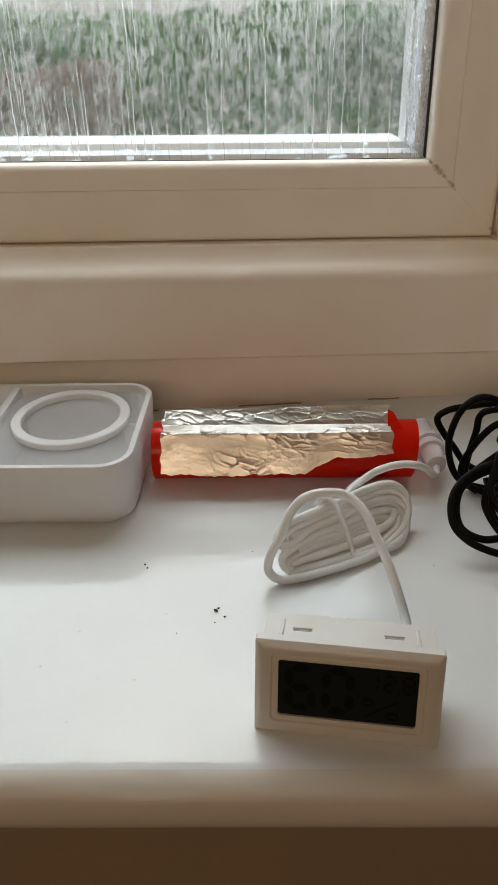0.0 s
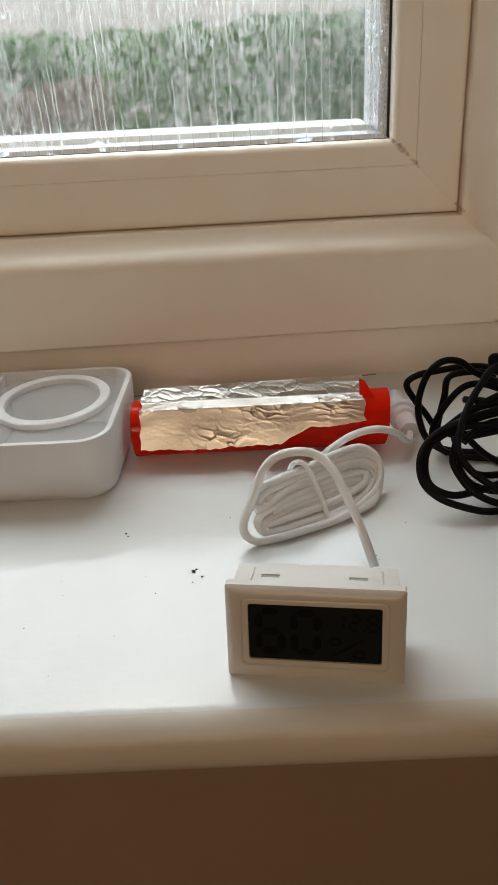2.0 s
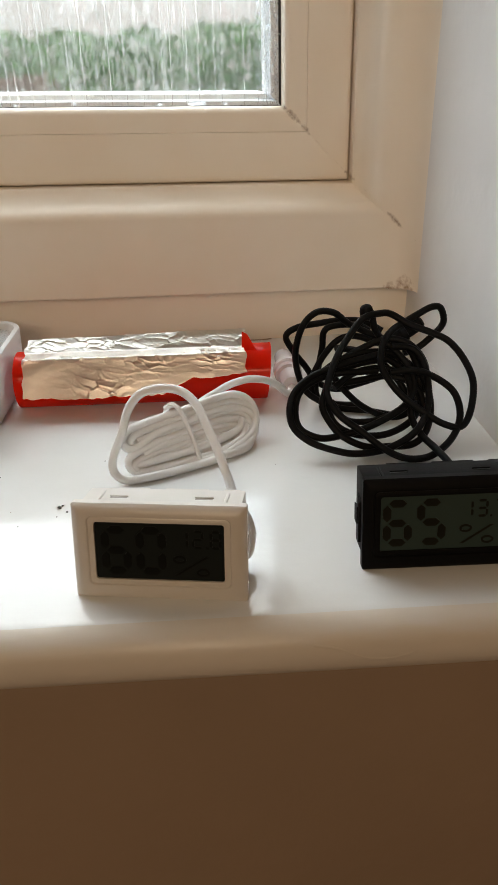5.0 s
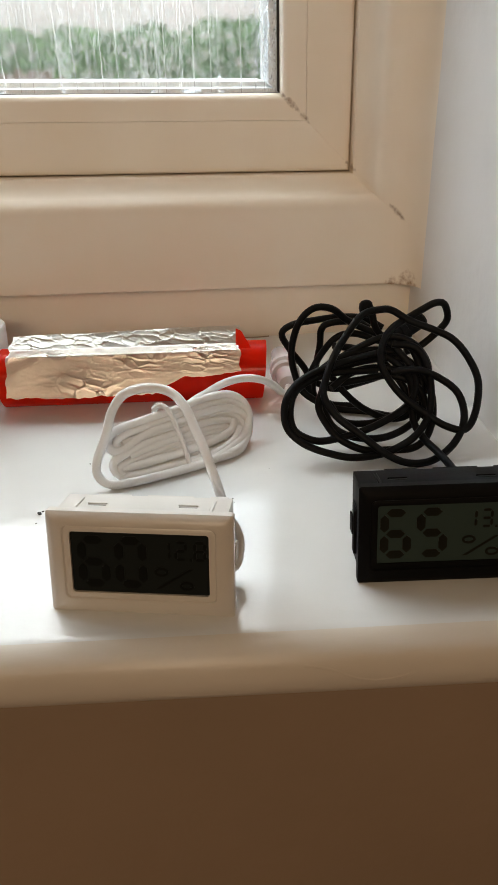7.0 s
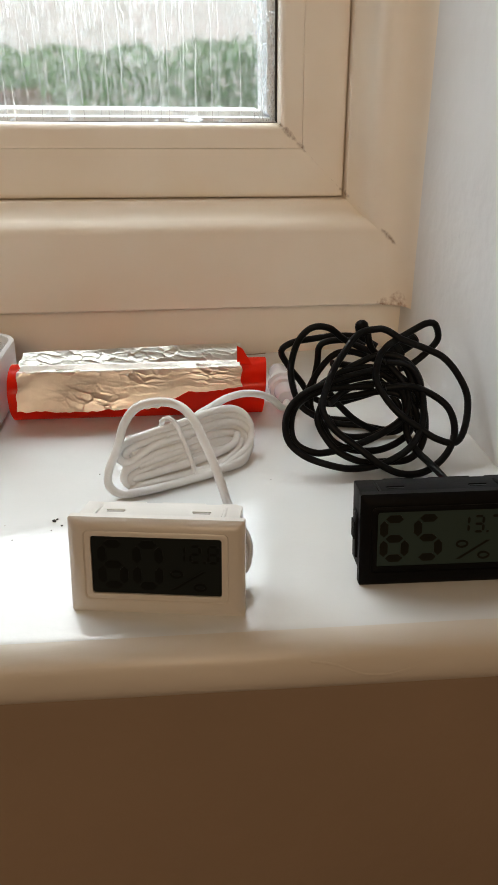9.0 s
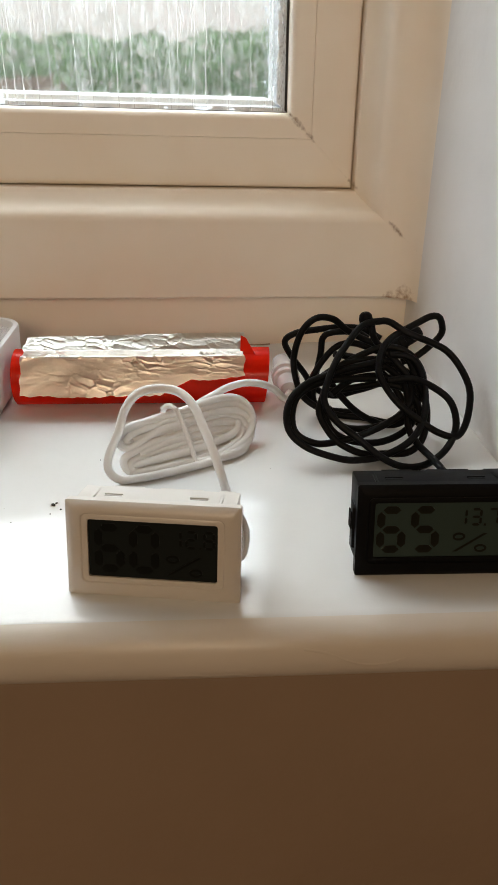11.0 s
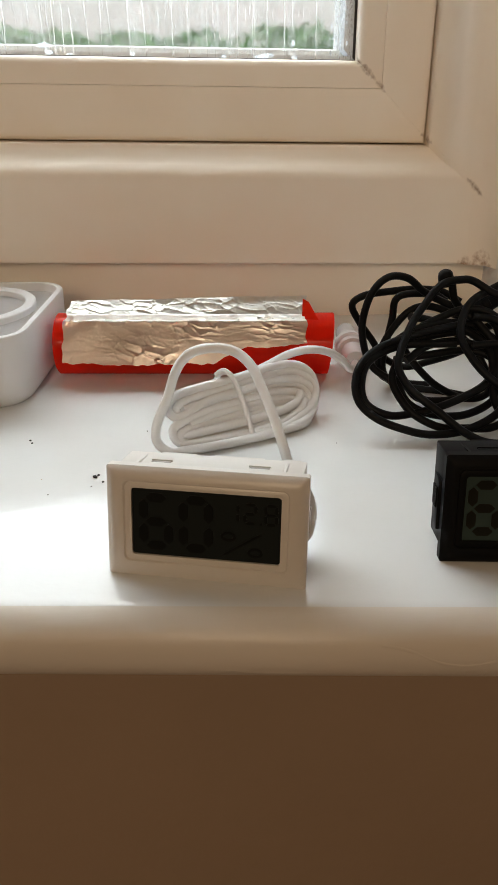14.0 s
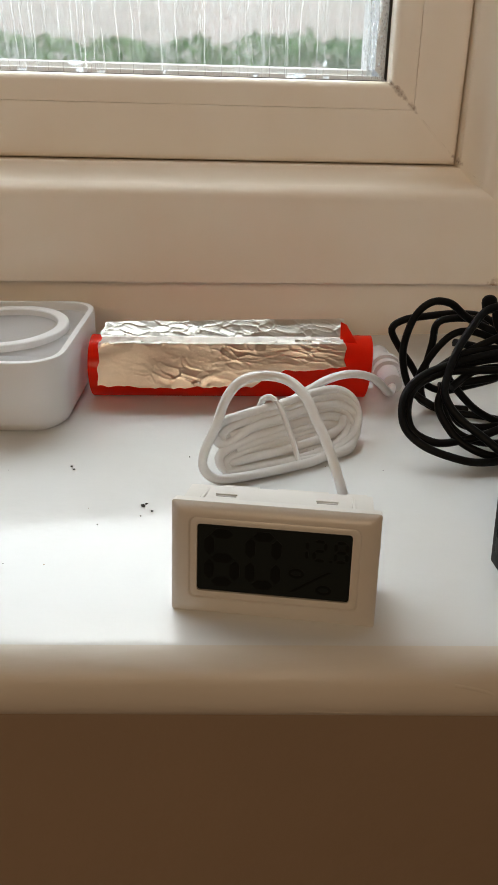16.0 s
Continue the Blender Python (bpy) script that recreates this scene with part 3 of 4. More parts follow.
# ---- the display meters ----
SEG = {"0": "abcdef", "1": "bc", "2": "abged", "3": "abgcd", "5": "afgcd", "6": "afgedc", "7": "abc", "8": "abcdefg", "9": "abcdfg"}


def digit(ch, x, z, w, h, t, y):
    """Seven-segment figure with its lower left corner at x, z."""
    bm = bmesh.new()
    g = t * 0.20

    def bar(p, q, horizontal):
        (x0, z0), (x1, z1) = p, q
        if horizontal:
            pts = [(x0 + g, z0), (x0 + t / 2 + g, z0 + t / 2), (x1 - t / 2 - g, z1 + t / 2), (x1 - g, z1), (x1 - t / 2 - g, z1 - t / 2), (x0 + t / 2 + g, z0 - t / 2)]
        else:
            pts = [(x0, z0 + g), (x0 + t / 2, z0 + t / 2 + g), (x1 + t / 2, z1 - t / 2 - g), (x1, z1 - g), (x1 - t / 2, z1 - t / 2 - g), (x0 - t / 2, z0 + t / 2 + g)]
        lo, hi = [bm.verts.new((px, y, pz)) for px, pz in pts], [bm.verts.new((px, y - 0.00012, pz)) for px, pz in pts]
        bm.faces.new(lo), bm.faces.new(hi)
        for k in range(6):
            j = (k + 1) % 6
            bm.faces.new((lo[k], lo[j], hi[j], hi[k]))

    m_ = z + h / 2
    spots_ = {"a": ((x, z + h), (x + w, z + h), True), "g": ((x, m_), (x + w, m_), True), "d": ((x, z), (x + w, z), True),
              "f": ((x, m_), (x, z + h), False), "b": ((x + w, m_), (x + w, z + h), False), "e": ((x, z), (x, m_), False), "c": ((x + w, z), (x + w, m_), False)}
    for s in SEG[ch]:
        bar(*spots_[s])
    return bm


def oval(cx, cz, rx, rz, t, y):
    ring = lambda k: [(cx + (rx + k) * math.cos(2 * math.pi * i / 24), y, cz + (rz + k) * math.sin(2 * math.pi * i / 24)) for i in range(24)]
    lower = ring(-t)
    return loft([[(px, y, pz) for px, _, pz in lower], [(px, y - 0.00012, pz) for px, _, pz in lower], [(px, y - 0.00012, pz) for px, _, pz in ring(0)], [(px, y, pz) for px, _, pz in ring(0)]], False, False)


def meter(label, at, turn, lean, shell, lcd, ink, big, small, lx, dx):
    """Panel meter 48 x 28.5 mm: bezel, body with slots and clips, display. Stands on the lower edge of its bezel."""
    W, H = 0.0493, 0.0287
    top = thing("digital_thermometer", label, "thermometer", at, (-lean, 0, turn), "panel meters on the sill")
    rect = lambda x, z0, z1, r, y: [(px, y, pz) for px, pz in outline(-x, x, z0, z1, r, 4)]
    lz0, lz1 = 0.0061, 0.0234
    bezel = loft([rect(W / 2, 0, H, 0.0007, 0.0040), rect(W / 2, 0, H, 0.0007, 0.0014), rect(W / 2 - 0.0005, 0.0005, H - 0.0005, 0.0007, 0.0009), rect(W / 2 - 0.0019, 0.0019, H - 0.0019, 0.0010, 0.0),
                  rect(lx + 0.0020, lz0 - 0.0018, lz1 + 0.0018, 0.0016, 0.0), rect(lx + 0.0016, lz0 - 0.0015, lz1 + 0.0015, 0.0014, 0.0005), rect(lx + 0.0008, lz0 - 0.0008, lz1 + 0.0008, 0.0011, 0.0002),
                  rect(lx, lz0, lz1, 0.0008, 0.0004), rect(lx, lz0, lz1, 0.0008, 0.0040)], False, False)
    part("bezel", bezel, shell, top)
    bz0, bz1, bx, yb = 0.0029, 0.0278, 0.0229 if shell is WHITE else 0.0240, 0.0162
    body = part("body", box(-bx, bx, 0.0030, yb, bz0, bz1, 0.0005, 2), shell, top)
    for x0, x1 in ((-0.0150, -0.0055), (-0.0010, 0.0120), (0.0165, 0.0215)):
        part("top_tab", box(x0, x1, yb - 0.0012, yb + 0.0009, bz1 - 0.004, bz1 - 0.0001, 0.0002, 1), shell, body)
    for x in (-0.0128, 0.0118):
        part("slot", box(x - 0.0026, x + 0.0026, 0.0078, 0.0089, bz1 - 0.0004, bz1 + 0.00012, 0.0002, 1), SLOT if shell is WHITE else DIGW, body, "narrow dark slot")
        part("slot_rim", box(x - 0.0027, x + 0.0027, 0.0089, 0.0092, bz1 - 0.0004, bz1 + 0.0004, 0.0001, 1), shell, body)
    for x in (-0.0182, 0.0182):
        rib = box(x - 0.0005, x + 0.0005, 0.0036, 0.0136, bz1 - 0.0004, bz1 + 0.0011, 0.0002, 1)
        for v in rib.verts:
            if v.co.z > bz1 + 0.0003:
                v.co.z -= 0.0005 + 0.0004 * (v.co.y - 0.0036) / 0.0100
        part("top_rib", rib, shell, body)
    for sx in (-1, 1):
        clip = box(min(sx * bx, sx * (bx + 0.0015)), max(sx * bx, sx * (bx + 0.0015)), 0.0042, 0.0125, 0.0075, 0.0205, 0.0005, 2)
        for v in clip.verts:
            if abs(v.co.x) > bx + 0.0007:
                v.co.x -= sx * 0.0009 * (v.co.y > 0.009)
        arm = part("side_clip", clip, shell, top)
        for i in range(5):
            x = sx * (bx + 0.0015)
            part("ridge", box(min(x, x + sx * 0.0004), max(x, x + sx * 0.0004), 0.0046 + i * 0.0008, 0.0050 + i * 0.0008, 0.0135, 0.0190), shell, arm)
    screen = part("display", box(-lx - 0.0003, lx + 0.0003, 0.0011, 0.0032, lz0 - 0.0003, lz1 + 0.0003), lcd, top, "dark display with dim figures", smooth=False)
    y = 0.0011
    for i, ch in enumerate(big):
        part("figure", digit(ch, dx - 0.0176 + i * 0.0099, 0.0086, 0.0062, 0.0124, 0.0024, y), ink, screen, smooth=False)
    for i, ch in enumerate(small):
        part("figure", digit(ch, dx * 0.3 + (0.0046, 0.0089, 0.0139)[i], 0.0162, 0.0026, 0.0048, 0.0008, y), ink, screen, smooth=False)
    part("decimal_point", box(dx * 0.3 + 0.0125, dx * 0.3 + 0.0132, y - 0.00012, y, 0.0158, 0.0165), ink, screen, smooth=False)
    slash = loft([[(px, yy, pz) for px, pz in ((0.0040, 0.0076), (0.0052, 0.0076), (0.0140, 0.0134), (0.0128, 0.0134))] for yy in (y, y - 0.00012)])
    part("percent_sign", merge(slash, oval(0.0056, 0.0124, 0.0019, 0.0013, 0.0007, y), oval(0.0122, 0.0086, 0.0019, 0.0013, 0.0007, y)), ink, screen, smooth=False)
    return top


meter("white plastic panel thermometer with a dark display on the sill", (0.1175, 0.2133, 0.0002), -12.0, 12.4, WHITE, LCDW, DIGW, "60", "128", 0.0183, 0.0022)
meter("black plastic panel thermometer reading sixty-five percent, near the reveal", (0.2015, 0.2145, 0.0002), -5.2, 10.5, BLACK, LCDB, DIGB, "65", "137", 0.0196, 0.0)

# ---- the white cable ----
WR = 0.00154
wc = thing("white_cable", "coiled white sensor cable with a wire tie, on the sill", "cable")
WHITE_TURNS = [
    [(150, 296, 3), (156, 303, 5), (157.5, 308, 9), (155.4, 310.6, 14), (149.7, 310.1, 17.5), (140.2, 305.8, 18.1), (128.6, 299.6, 17.3), (117.5, 294, 17), (108.6, 289.5, 16), (106.2, 286.7, 12.6), (110, 286.2, 9.9)],
    [(110, 286.2, 9.9), (119.3, 292.2, 13.0), (130.4, 297.9, 13.6), (142.1, 304.1, 14.2), (151.6, 307.8, 12.4), (156.7, 307.1, 7.6), (155.4, 300.7, 3.2), (149.2, 293, 2.2), (138, 290.5, 1.9)],
    [(138, 290.5, 1.9), (124.7, 287.8, 1.9), (116, 283.7, 1.9), (109.7, 281.9, 2.7), (107.6, 283.3, 6.5), (110.7, 285.6, 8.6), (119, 290.4, 9.8), (130.1, 296.2, 10.3), (141.7, 302, 10.6), (150, 305.2, 9), (155.1, 304.5, 4.4), (153.2, 296.5, 1.9), (147, 291.5, 1.9)],
    [(147, 291.5, 1.9), (135.7, 288.0, 1.9), (122.5, 285, 1.9), (112.8, 282.6, 2.0), (109.4, 282.5, 4.4), (111.8, 284.9, 5.6), (118.7, 288.7, 6.4), (129.8, 294.3, 6.8), (141.5, 300.3, 7.2), (149, 303.2, 6), (152.3, 300.7, 2.6), (148, 296, 1.9), (140.4, 294, 1.9), (129.3, 291.5, 2.4), (118.2, 287, 3.2)],
    [(112.3, 287.6, 3.4), (120.7, 292, 4.9), (129.6, 296, 5.1), (141.1, 301, 4.6), (149.4, 304, 4.2)],
    [(112, 292, 14), (122, 297.5, 15.5), (134, 303.5, 15.6), (146, 309.5, 14.5), (152, 310.5, 10), (150, 305, 4), (140, 300, 2), (126, 294, 2), (113, 288, 3.2)],
]
LOOP = [(133.5, 229, 12), (139.5, 238, 5), (142.6, 247, 6), (142.1, 254, 10), (139, 261, 20), (136, 268, 26.5), (133, 274, 32), (128.4, 278.5, 35), (121.6, 279, 36.4), (114.6, 279, 34.8), (110, 279, 29.2), (106.9, 279, 20.3), (103, 279, 11.3), (102.6, 278.5, 5.5), (106.5, 277.9, 2.0), (113.9, 278.6, 1.9), (122.4, 281, 1.9), (131, 284, 1.9), (141, 288.5, 1.9)]
coil = LOOP + WHITE_TURNS[0]
for turn_ in WHITE_TURNS[1:4]:
    coil = coil + turn_[1:]
coil = coil + WHITE_TURNS[4] + WHITE_TURNS[5][:4][::-1]
part("strand", cable(mm(coil), WR), WCABLE, wc, "coiled white cable")
part("strand", cable(mm([(110, 287.5, 9), (108.5, 288.2, 12), (112, 290.4, 14.2), (118, 293.2, 14.9), (129, 298.9, 15.3), (141, 305, 16), (150.5, 309.3, 14.9), (156.6, 309, 10.8), (157, 305, 6.5), (152, 299.5, 3.4), (140, 295.5, 2.0), (124, 290.5, 2.0), (112, 286, 3)]), WR), WCABLE, wc)
part("strand", cable(mm([(111, 290, 11), (119, 295, 12), (130, 300.5, 12), (142, 306.5, 12), (150, 309, 9), (153, 306, 5), (147, 301, 2.2), (134, 296, 2.0)]), WR), WCABLE, wc)
for inner_run in ([(109.5, 281.2, 2.0), (118, 283.2, 2.2), (130, 287.2, 2.3), (142, 292.4, 2.5), (150.5, 299, 4), (153, 303.5, 7)],
                  [(110.5, 283.4, 4.4), (121, 286.6, 4.9), (132, 291, 5.2), (143, 296.6, 5.6), (150.5, 302, 6.8), (151.5, 305, 9.5)],
                  [(113, 286.5, 7.6), (121, 290.5, 8.6), (131, 295.6, 8.6), (142, 301, 8.4), (149, 303.4, 6.8), (151.5, 300.6, 3.8), (146, 296.6, 2.4), (134, 293, 2.6)],
                  [(112.5, 285.5, 4.2), (120, 288.8, 4.8), (130, 293.2, 5.2), (141, 298.6, 5.4), (147.5, 300.6, 4.2), (148.5, 297.8, 2.4), (140, 292.5, 2.0)],
                  [(111, 288.5, 11.6), (119.5, 293, 11.8), (130.2, 298.2, 12.0), (142, 304.2, 12.4), (150.6, 307.4, 10.8), (154.6, 305.6, 6.4), (152, 299, 2.8), (143, 293.4, 2.0)]):
    part("strand", cable(mm(inner_run), WR), WCABLE, wc)
part("strand", cable(mm([(128, 300.5, 12), (136, 312, 14), (142.7, 318, 15), (148.8, 320, 17.3), (156, 321, 18.6), (163.1, 323, 17), (169.1, 327, 12.5), (174, 331, 6.5), (176.5, 335, 5.2), (178, 340, 6.0)]), WR), WCABLE, wc)
part("strand", cable(mm([(138, 232, 18), (141.4, 230.5, 18.4), (144.0, 229, 16.2), (145.6, 228, 11.4), (145.3, 227, 7.2), (143.8, 225, 4.4), (140, 223.5, 4.2)]), WR * 0.85), WCABLE, wc, "short bight of white cable")
tie = [(123.5, 300.5, 19.0), (126.3, 298.0, 20.2), (128.5, 295.4, 18.2), (130.3, 293.0, 13.6), (132, 290.4, 9), (133.3, 287.6, 4.5), (133.6, 285.6, 1.4), (131, 291, 0.9), (127, 298, 0.9), (122.5, 304.5, 6), (122, 304, 14), (123.5, 300.5, 19.0)]
part("wire_tie", cable(mm(tie), 0.0009, 8), WCABLE, wc, "white twist tie round the coil")
part("tie_twist", cable(mm([(122.3, 299.4, 19.0), (123.6, 298.6, 20.4), (125.4, 297.8, 21.0), (127.2, 296.4, 20.0)]), 0.0009, 8), WCABLE, wc)

probe = part("sensor_probe", lathe([(0, 0.0024), (0.0006, 0.0040), (0.010, 0.0046), (0.0104, 0.0060), (0.0128, 0.0062), (0.0132, 0.0050), (0.0160, 0.0050), (0.0164, 0.0064), (0.0190, 0.0064), (0.0194, 0.0046), (0.034, 0.0042), (0.0355, 0.0030)], (0.1777, 0.338, 0.0064), (0.05, 1, 0.0)), PROBE, wc, "milky plastic sensor probe with collars")

# ---- the black cable ----
BR = 0.00136
bc = thing("black_cable", "tangled black sensor cable heaped on the sill", "cable")
BLACK_RUNS = [
    [(208.4, 306.5, 31.9), (191.9, 304.2, 29.5), (177.7, 301, 26.1), (170, 295.9, 20.7), (168.7, 288.9, 13.4), (174.3, 284, 8.2), (184.6, 280.7, 4.8), (193.1, 279.6, 3.6), (204.4, 280.5, 4.6), (215.5, 284.5, 8.7), (221.8, 291.2, 15.8), (223.2, 300.8, 25.9), (220, 306.7, 32.1), (211.2, 308.4, 33.8)],
    [(204.8, 303, 26.1), (186.6, 303, 26), (174.8, 299, 22.9), (170.9, 294, 17.4), (171.6, 288.4, 11.6), (178.7, 285.4, 8.4), (187.5, 286, 8.5), (196.8, 287, 10.3), (206.3, 290, 12.6), (213.7, 293, 15.5), (217.6, 297, 20.3), (217.5, 303, 26.2), (213, 308, 31.7)],
    [(209.3, 300.8, 25.9), (218.5, 299.6, 26.6), (227.1, 298.1, 23.1), (232.8, 293.7, 18.5), (233.3, 287.3, 11.7), (228.2, 281.3, 5.5), (218.9, 276.5, 1.9), (209.8, 276, 1.9), (202.2, 278.7, 4.8), (194.5, 284, 10.1), (186.8, 289, 15.5), (183.3, 294, 20.7), (184.2, 298, 24.9), (189, 305, 32.2), (194.8, 310.6, 37.9), (201.6, 315.5, 43.2), (208.9, 317, 44.2), (213.4, 317.5, 43.4), (219.6, 314.3, 40), (228.2, 311.3, 36.9), (234.5, 308.4, 33.9), (239, 303.2, 28.4), (241, 296.5, 21.4), (237.8, 288.6, 13.1), (233, 284.5, 8.8), (226.5, 285.6, 9.9), (220, 288.9, 13.4), (212.3, 293, 18.9), (207.8, 297.6, 24.2), (205.6, 302.4, 29.5), (208.1, 308.2, 35.4), (212.3, 312, 38.7), (218, 316, 40), (225.4, 318, 43), (229.9, 318, 45.1), (233.5, 318, 44.4), (235.3, 318, 38.6), (232.2, 318, 33.9), (225.5, 318, 28.2), (219.6, 318, 26.1)],
    [(183.7, 298.6, 22.4), (181.2, 294, 17.5), (183.3, 289.4, 12.5), (187.5, 285.3, 8.2), (195.6, 282.6, 4.7), (204.3, 282.4, 4.1), (213.2, 282.4, 4), (218.9, 284.7, 6.9), (222.5, 290, 12.4), (223.3, 296.3, 19.1), (221, 303.2, 25.9), (219.1, 308.8, 31.1), (213.9, 311.6, 34.1)],
    [(214, 330, 32), (207.1, 334, 35.2), (197.1, 335, 35.9), (187.3, 335, 35.2), (178.8, 335, 34), (174.4, 335, 30.5), (177.6, 335, 23.7), (182.7, 335, 16.6), (187.9, 334, 9.3), (195.7, 332, 6), (204, 328, 9.5), (212, 322, 15), (217, 315, 22)],
    [(188, 318, 6.1), (181.2, 322, 10.1), (178.2, 325, 16.2), (176.6, 325, 26.7), (179.3, 325, 37.8), (184.9, 325, 43.5), (192, 325, 43), (198.1, 325, 38.1), (205.5, 325, 34), (214.2, 322, 30.8)],
    [(208, 328, 33), (203.2, 330, 35.3), (193.4, 330, 35.6), (189.4, 330, 33.3), (188.8, 330, 26.2), (187.1, 330, 15.8), (186, 328, 8), (188.5, 326, 3.2), (196, 322, 1.6), (206, 318, 1.6), (214, 312, 2)],
    [(204, 324, 1.5), (194, 327, 1.5), (186.5, 328, 4), (184, 327.5, 9.5), (184.7, 327, 16), (189.4, 327, 24.8), (195.3, 327, 30.8), (202.6, 327, 31.5), (212.6, 325, 28.1)],
    [(203.6, 319, 44.6), (205.6, 318.6, 44.1), (207.4, 318, 37.1), (212.1, 318, 30.5), (215, 314, 24)],
    [(190, 315, 20), (194.5, 312, 14.3), (202.1, 311, 7.1), (211.9, 310, 2.2), (219.4, 310, 2.4), (223.1, 311, 6.3), (223.5, 311, 15.5), (220, 311, 24)],
    [(186.9, 307.1, 25.2), (198.6, 307.8, 27.6), (210.3, 308.8, 28.1), (217.9, 306.7, 26.9), (220, 303, 22)],
    [(183.8, 303.2, 20.8), (197.6, 304.3, 22), (209.2, 304.3, 23), (217.4, 301, 21), (219, 297, 15)],
    [(205, 313, 34), (211, 312, 33), (216.7, 306.8, 27), (217.3, 300.2, 20.5), (215, 295.6, 15.2), (208, 297, 9), (199, 298, 7), (191, 298, 9), (186, 300, 16)],
    [(188, 309, 27), (199, 311, 32), (210, 311.5, 35.5), (219, 309, 33.5), (224, 304, 26.5), (222.5, 298, 17.5)],
    [(181, 306, 24), (192, 309, 29.5), (204, 310.5, 31), (214, 310, 29), (221, 306, 23), (222, 300, 15), (217, 294, 8.5), (206, 290, 5.2), (194, 289, 6.5), (186, 291, 10.5), (183, 297, 17)],
    [(187, 300, 21.5), (196, 305, 25), (207, 306.5, 25.5), (215, 304, 23), (220.5, 299, 18), (221.5, 293, 12)],
    [(190, 311, 33.5), (200, 313, 30.5), (209, 311, 25.5), (215, 307, 19), (219, 303, 12), (224, 298, 6.5)],
    [(205, 312, 30), (211, 308, 28), (215.5, 302, 24.5), (216.5, 297, 19.5), (215.2, 289.5, 11.4), (217.4, 283.5, 7.0), (219.9, 277, 5.4), (221.5, 268, 4.8), (221.0, 252, 6.0), (219.0, 240, 9.0), (216, 229, 11)],
]
for run_ in BLACK_RUNS:
    part("strand", cable(mm(run_), BR), BCABLE, bc)
part("sensor_probe", lathe([(0, 0.0016), (0.0008, 0.0030), (0.006, 0.0031), (0.0062, 0.0036), (0.0085, 0.0036), (0.0087, 0.0030), (0.0155, 0.0029), (0.0165, 0.0018)], (0.2135, 0.3205, 0.0300), (0.83, 0.1, 0.45)), BLACK, bc, "black capped sensor probe")
part("end_cap", lathe([(0, 0.0014), (0.0006, 0.0024), (0.0036, 0.0027), (0.0050, 0.0024), (0.0058, 0.0017), (0.0062, 0.0007)], (0.2042, 0.3192, 0.0412), (-0.12, 0.05, 1)), BLACK, bc, "shiny black end cap")

# ---- red tube wrapped in foil ----
AX0, AX1, TR = Vector((0.0605, 0.3530, 0.0122)), Vector((0.1680, 0.3438, 0.0122)), 0.0121
ALONG = (AX1 - AX0).normalized()
LENGTH = (AX1 - AX0).length
FRONTWARD = Vector((ALONG.y, -ALONG.x, 0))


def on_tube(s, deg, r):
    """s along the tube; deg: 0 at its front, 90 on top."""
    a = radians(deg)
    return AX0 + ALONG * s + FRONTWARD * (r * math.cos(a)) + Vector((0, 0, r * math.sin(a)))


def red_tube():
    bm, n_, k_ = bmesh.new(), 26, 48
    for r in (TR, TR - 0.0007):
        grid = []
        for i in range(n_ + 1):
            s = LENGTH * i / n_
            row = []
            for k in range(k_):
                w = 1 + 0.012 * noise.noise((s * 40, k * 0.5, r * 900))
                row.append(bm.verts.new(on_tube(s + 0.0012 * math.sin(radians(360 * k / k_)) * (i == n_), 360 * k / k_, r * w)))
            grid.append(row)
        for a, b_ in zip(grid, grid[1:]):
            for k in range(k_):
                bm.faces.new((a[k], a[(k + 1) % k_], b_[(k + 1) % k_], b_[k]))
        if r == TR:
            first = grid
    for e in (0, -1):
        for k in range(k_):
            bm.faces.new((first[e][k], first[e][(k + 1) % k_], grid[e][(k + 1) % k_], grid[e][k]))
    return bm


tube = thing("red_tube", "clear red plastic tube wrapped in crinkled kitchen foil", "tube")
part("tube_body", red_tube(), RED, tube, "clear red plastic tube")


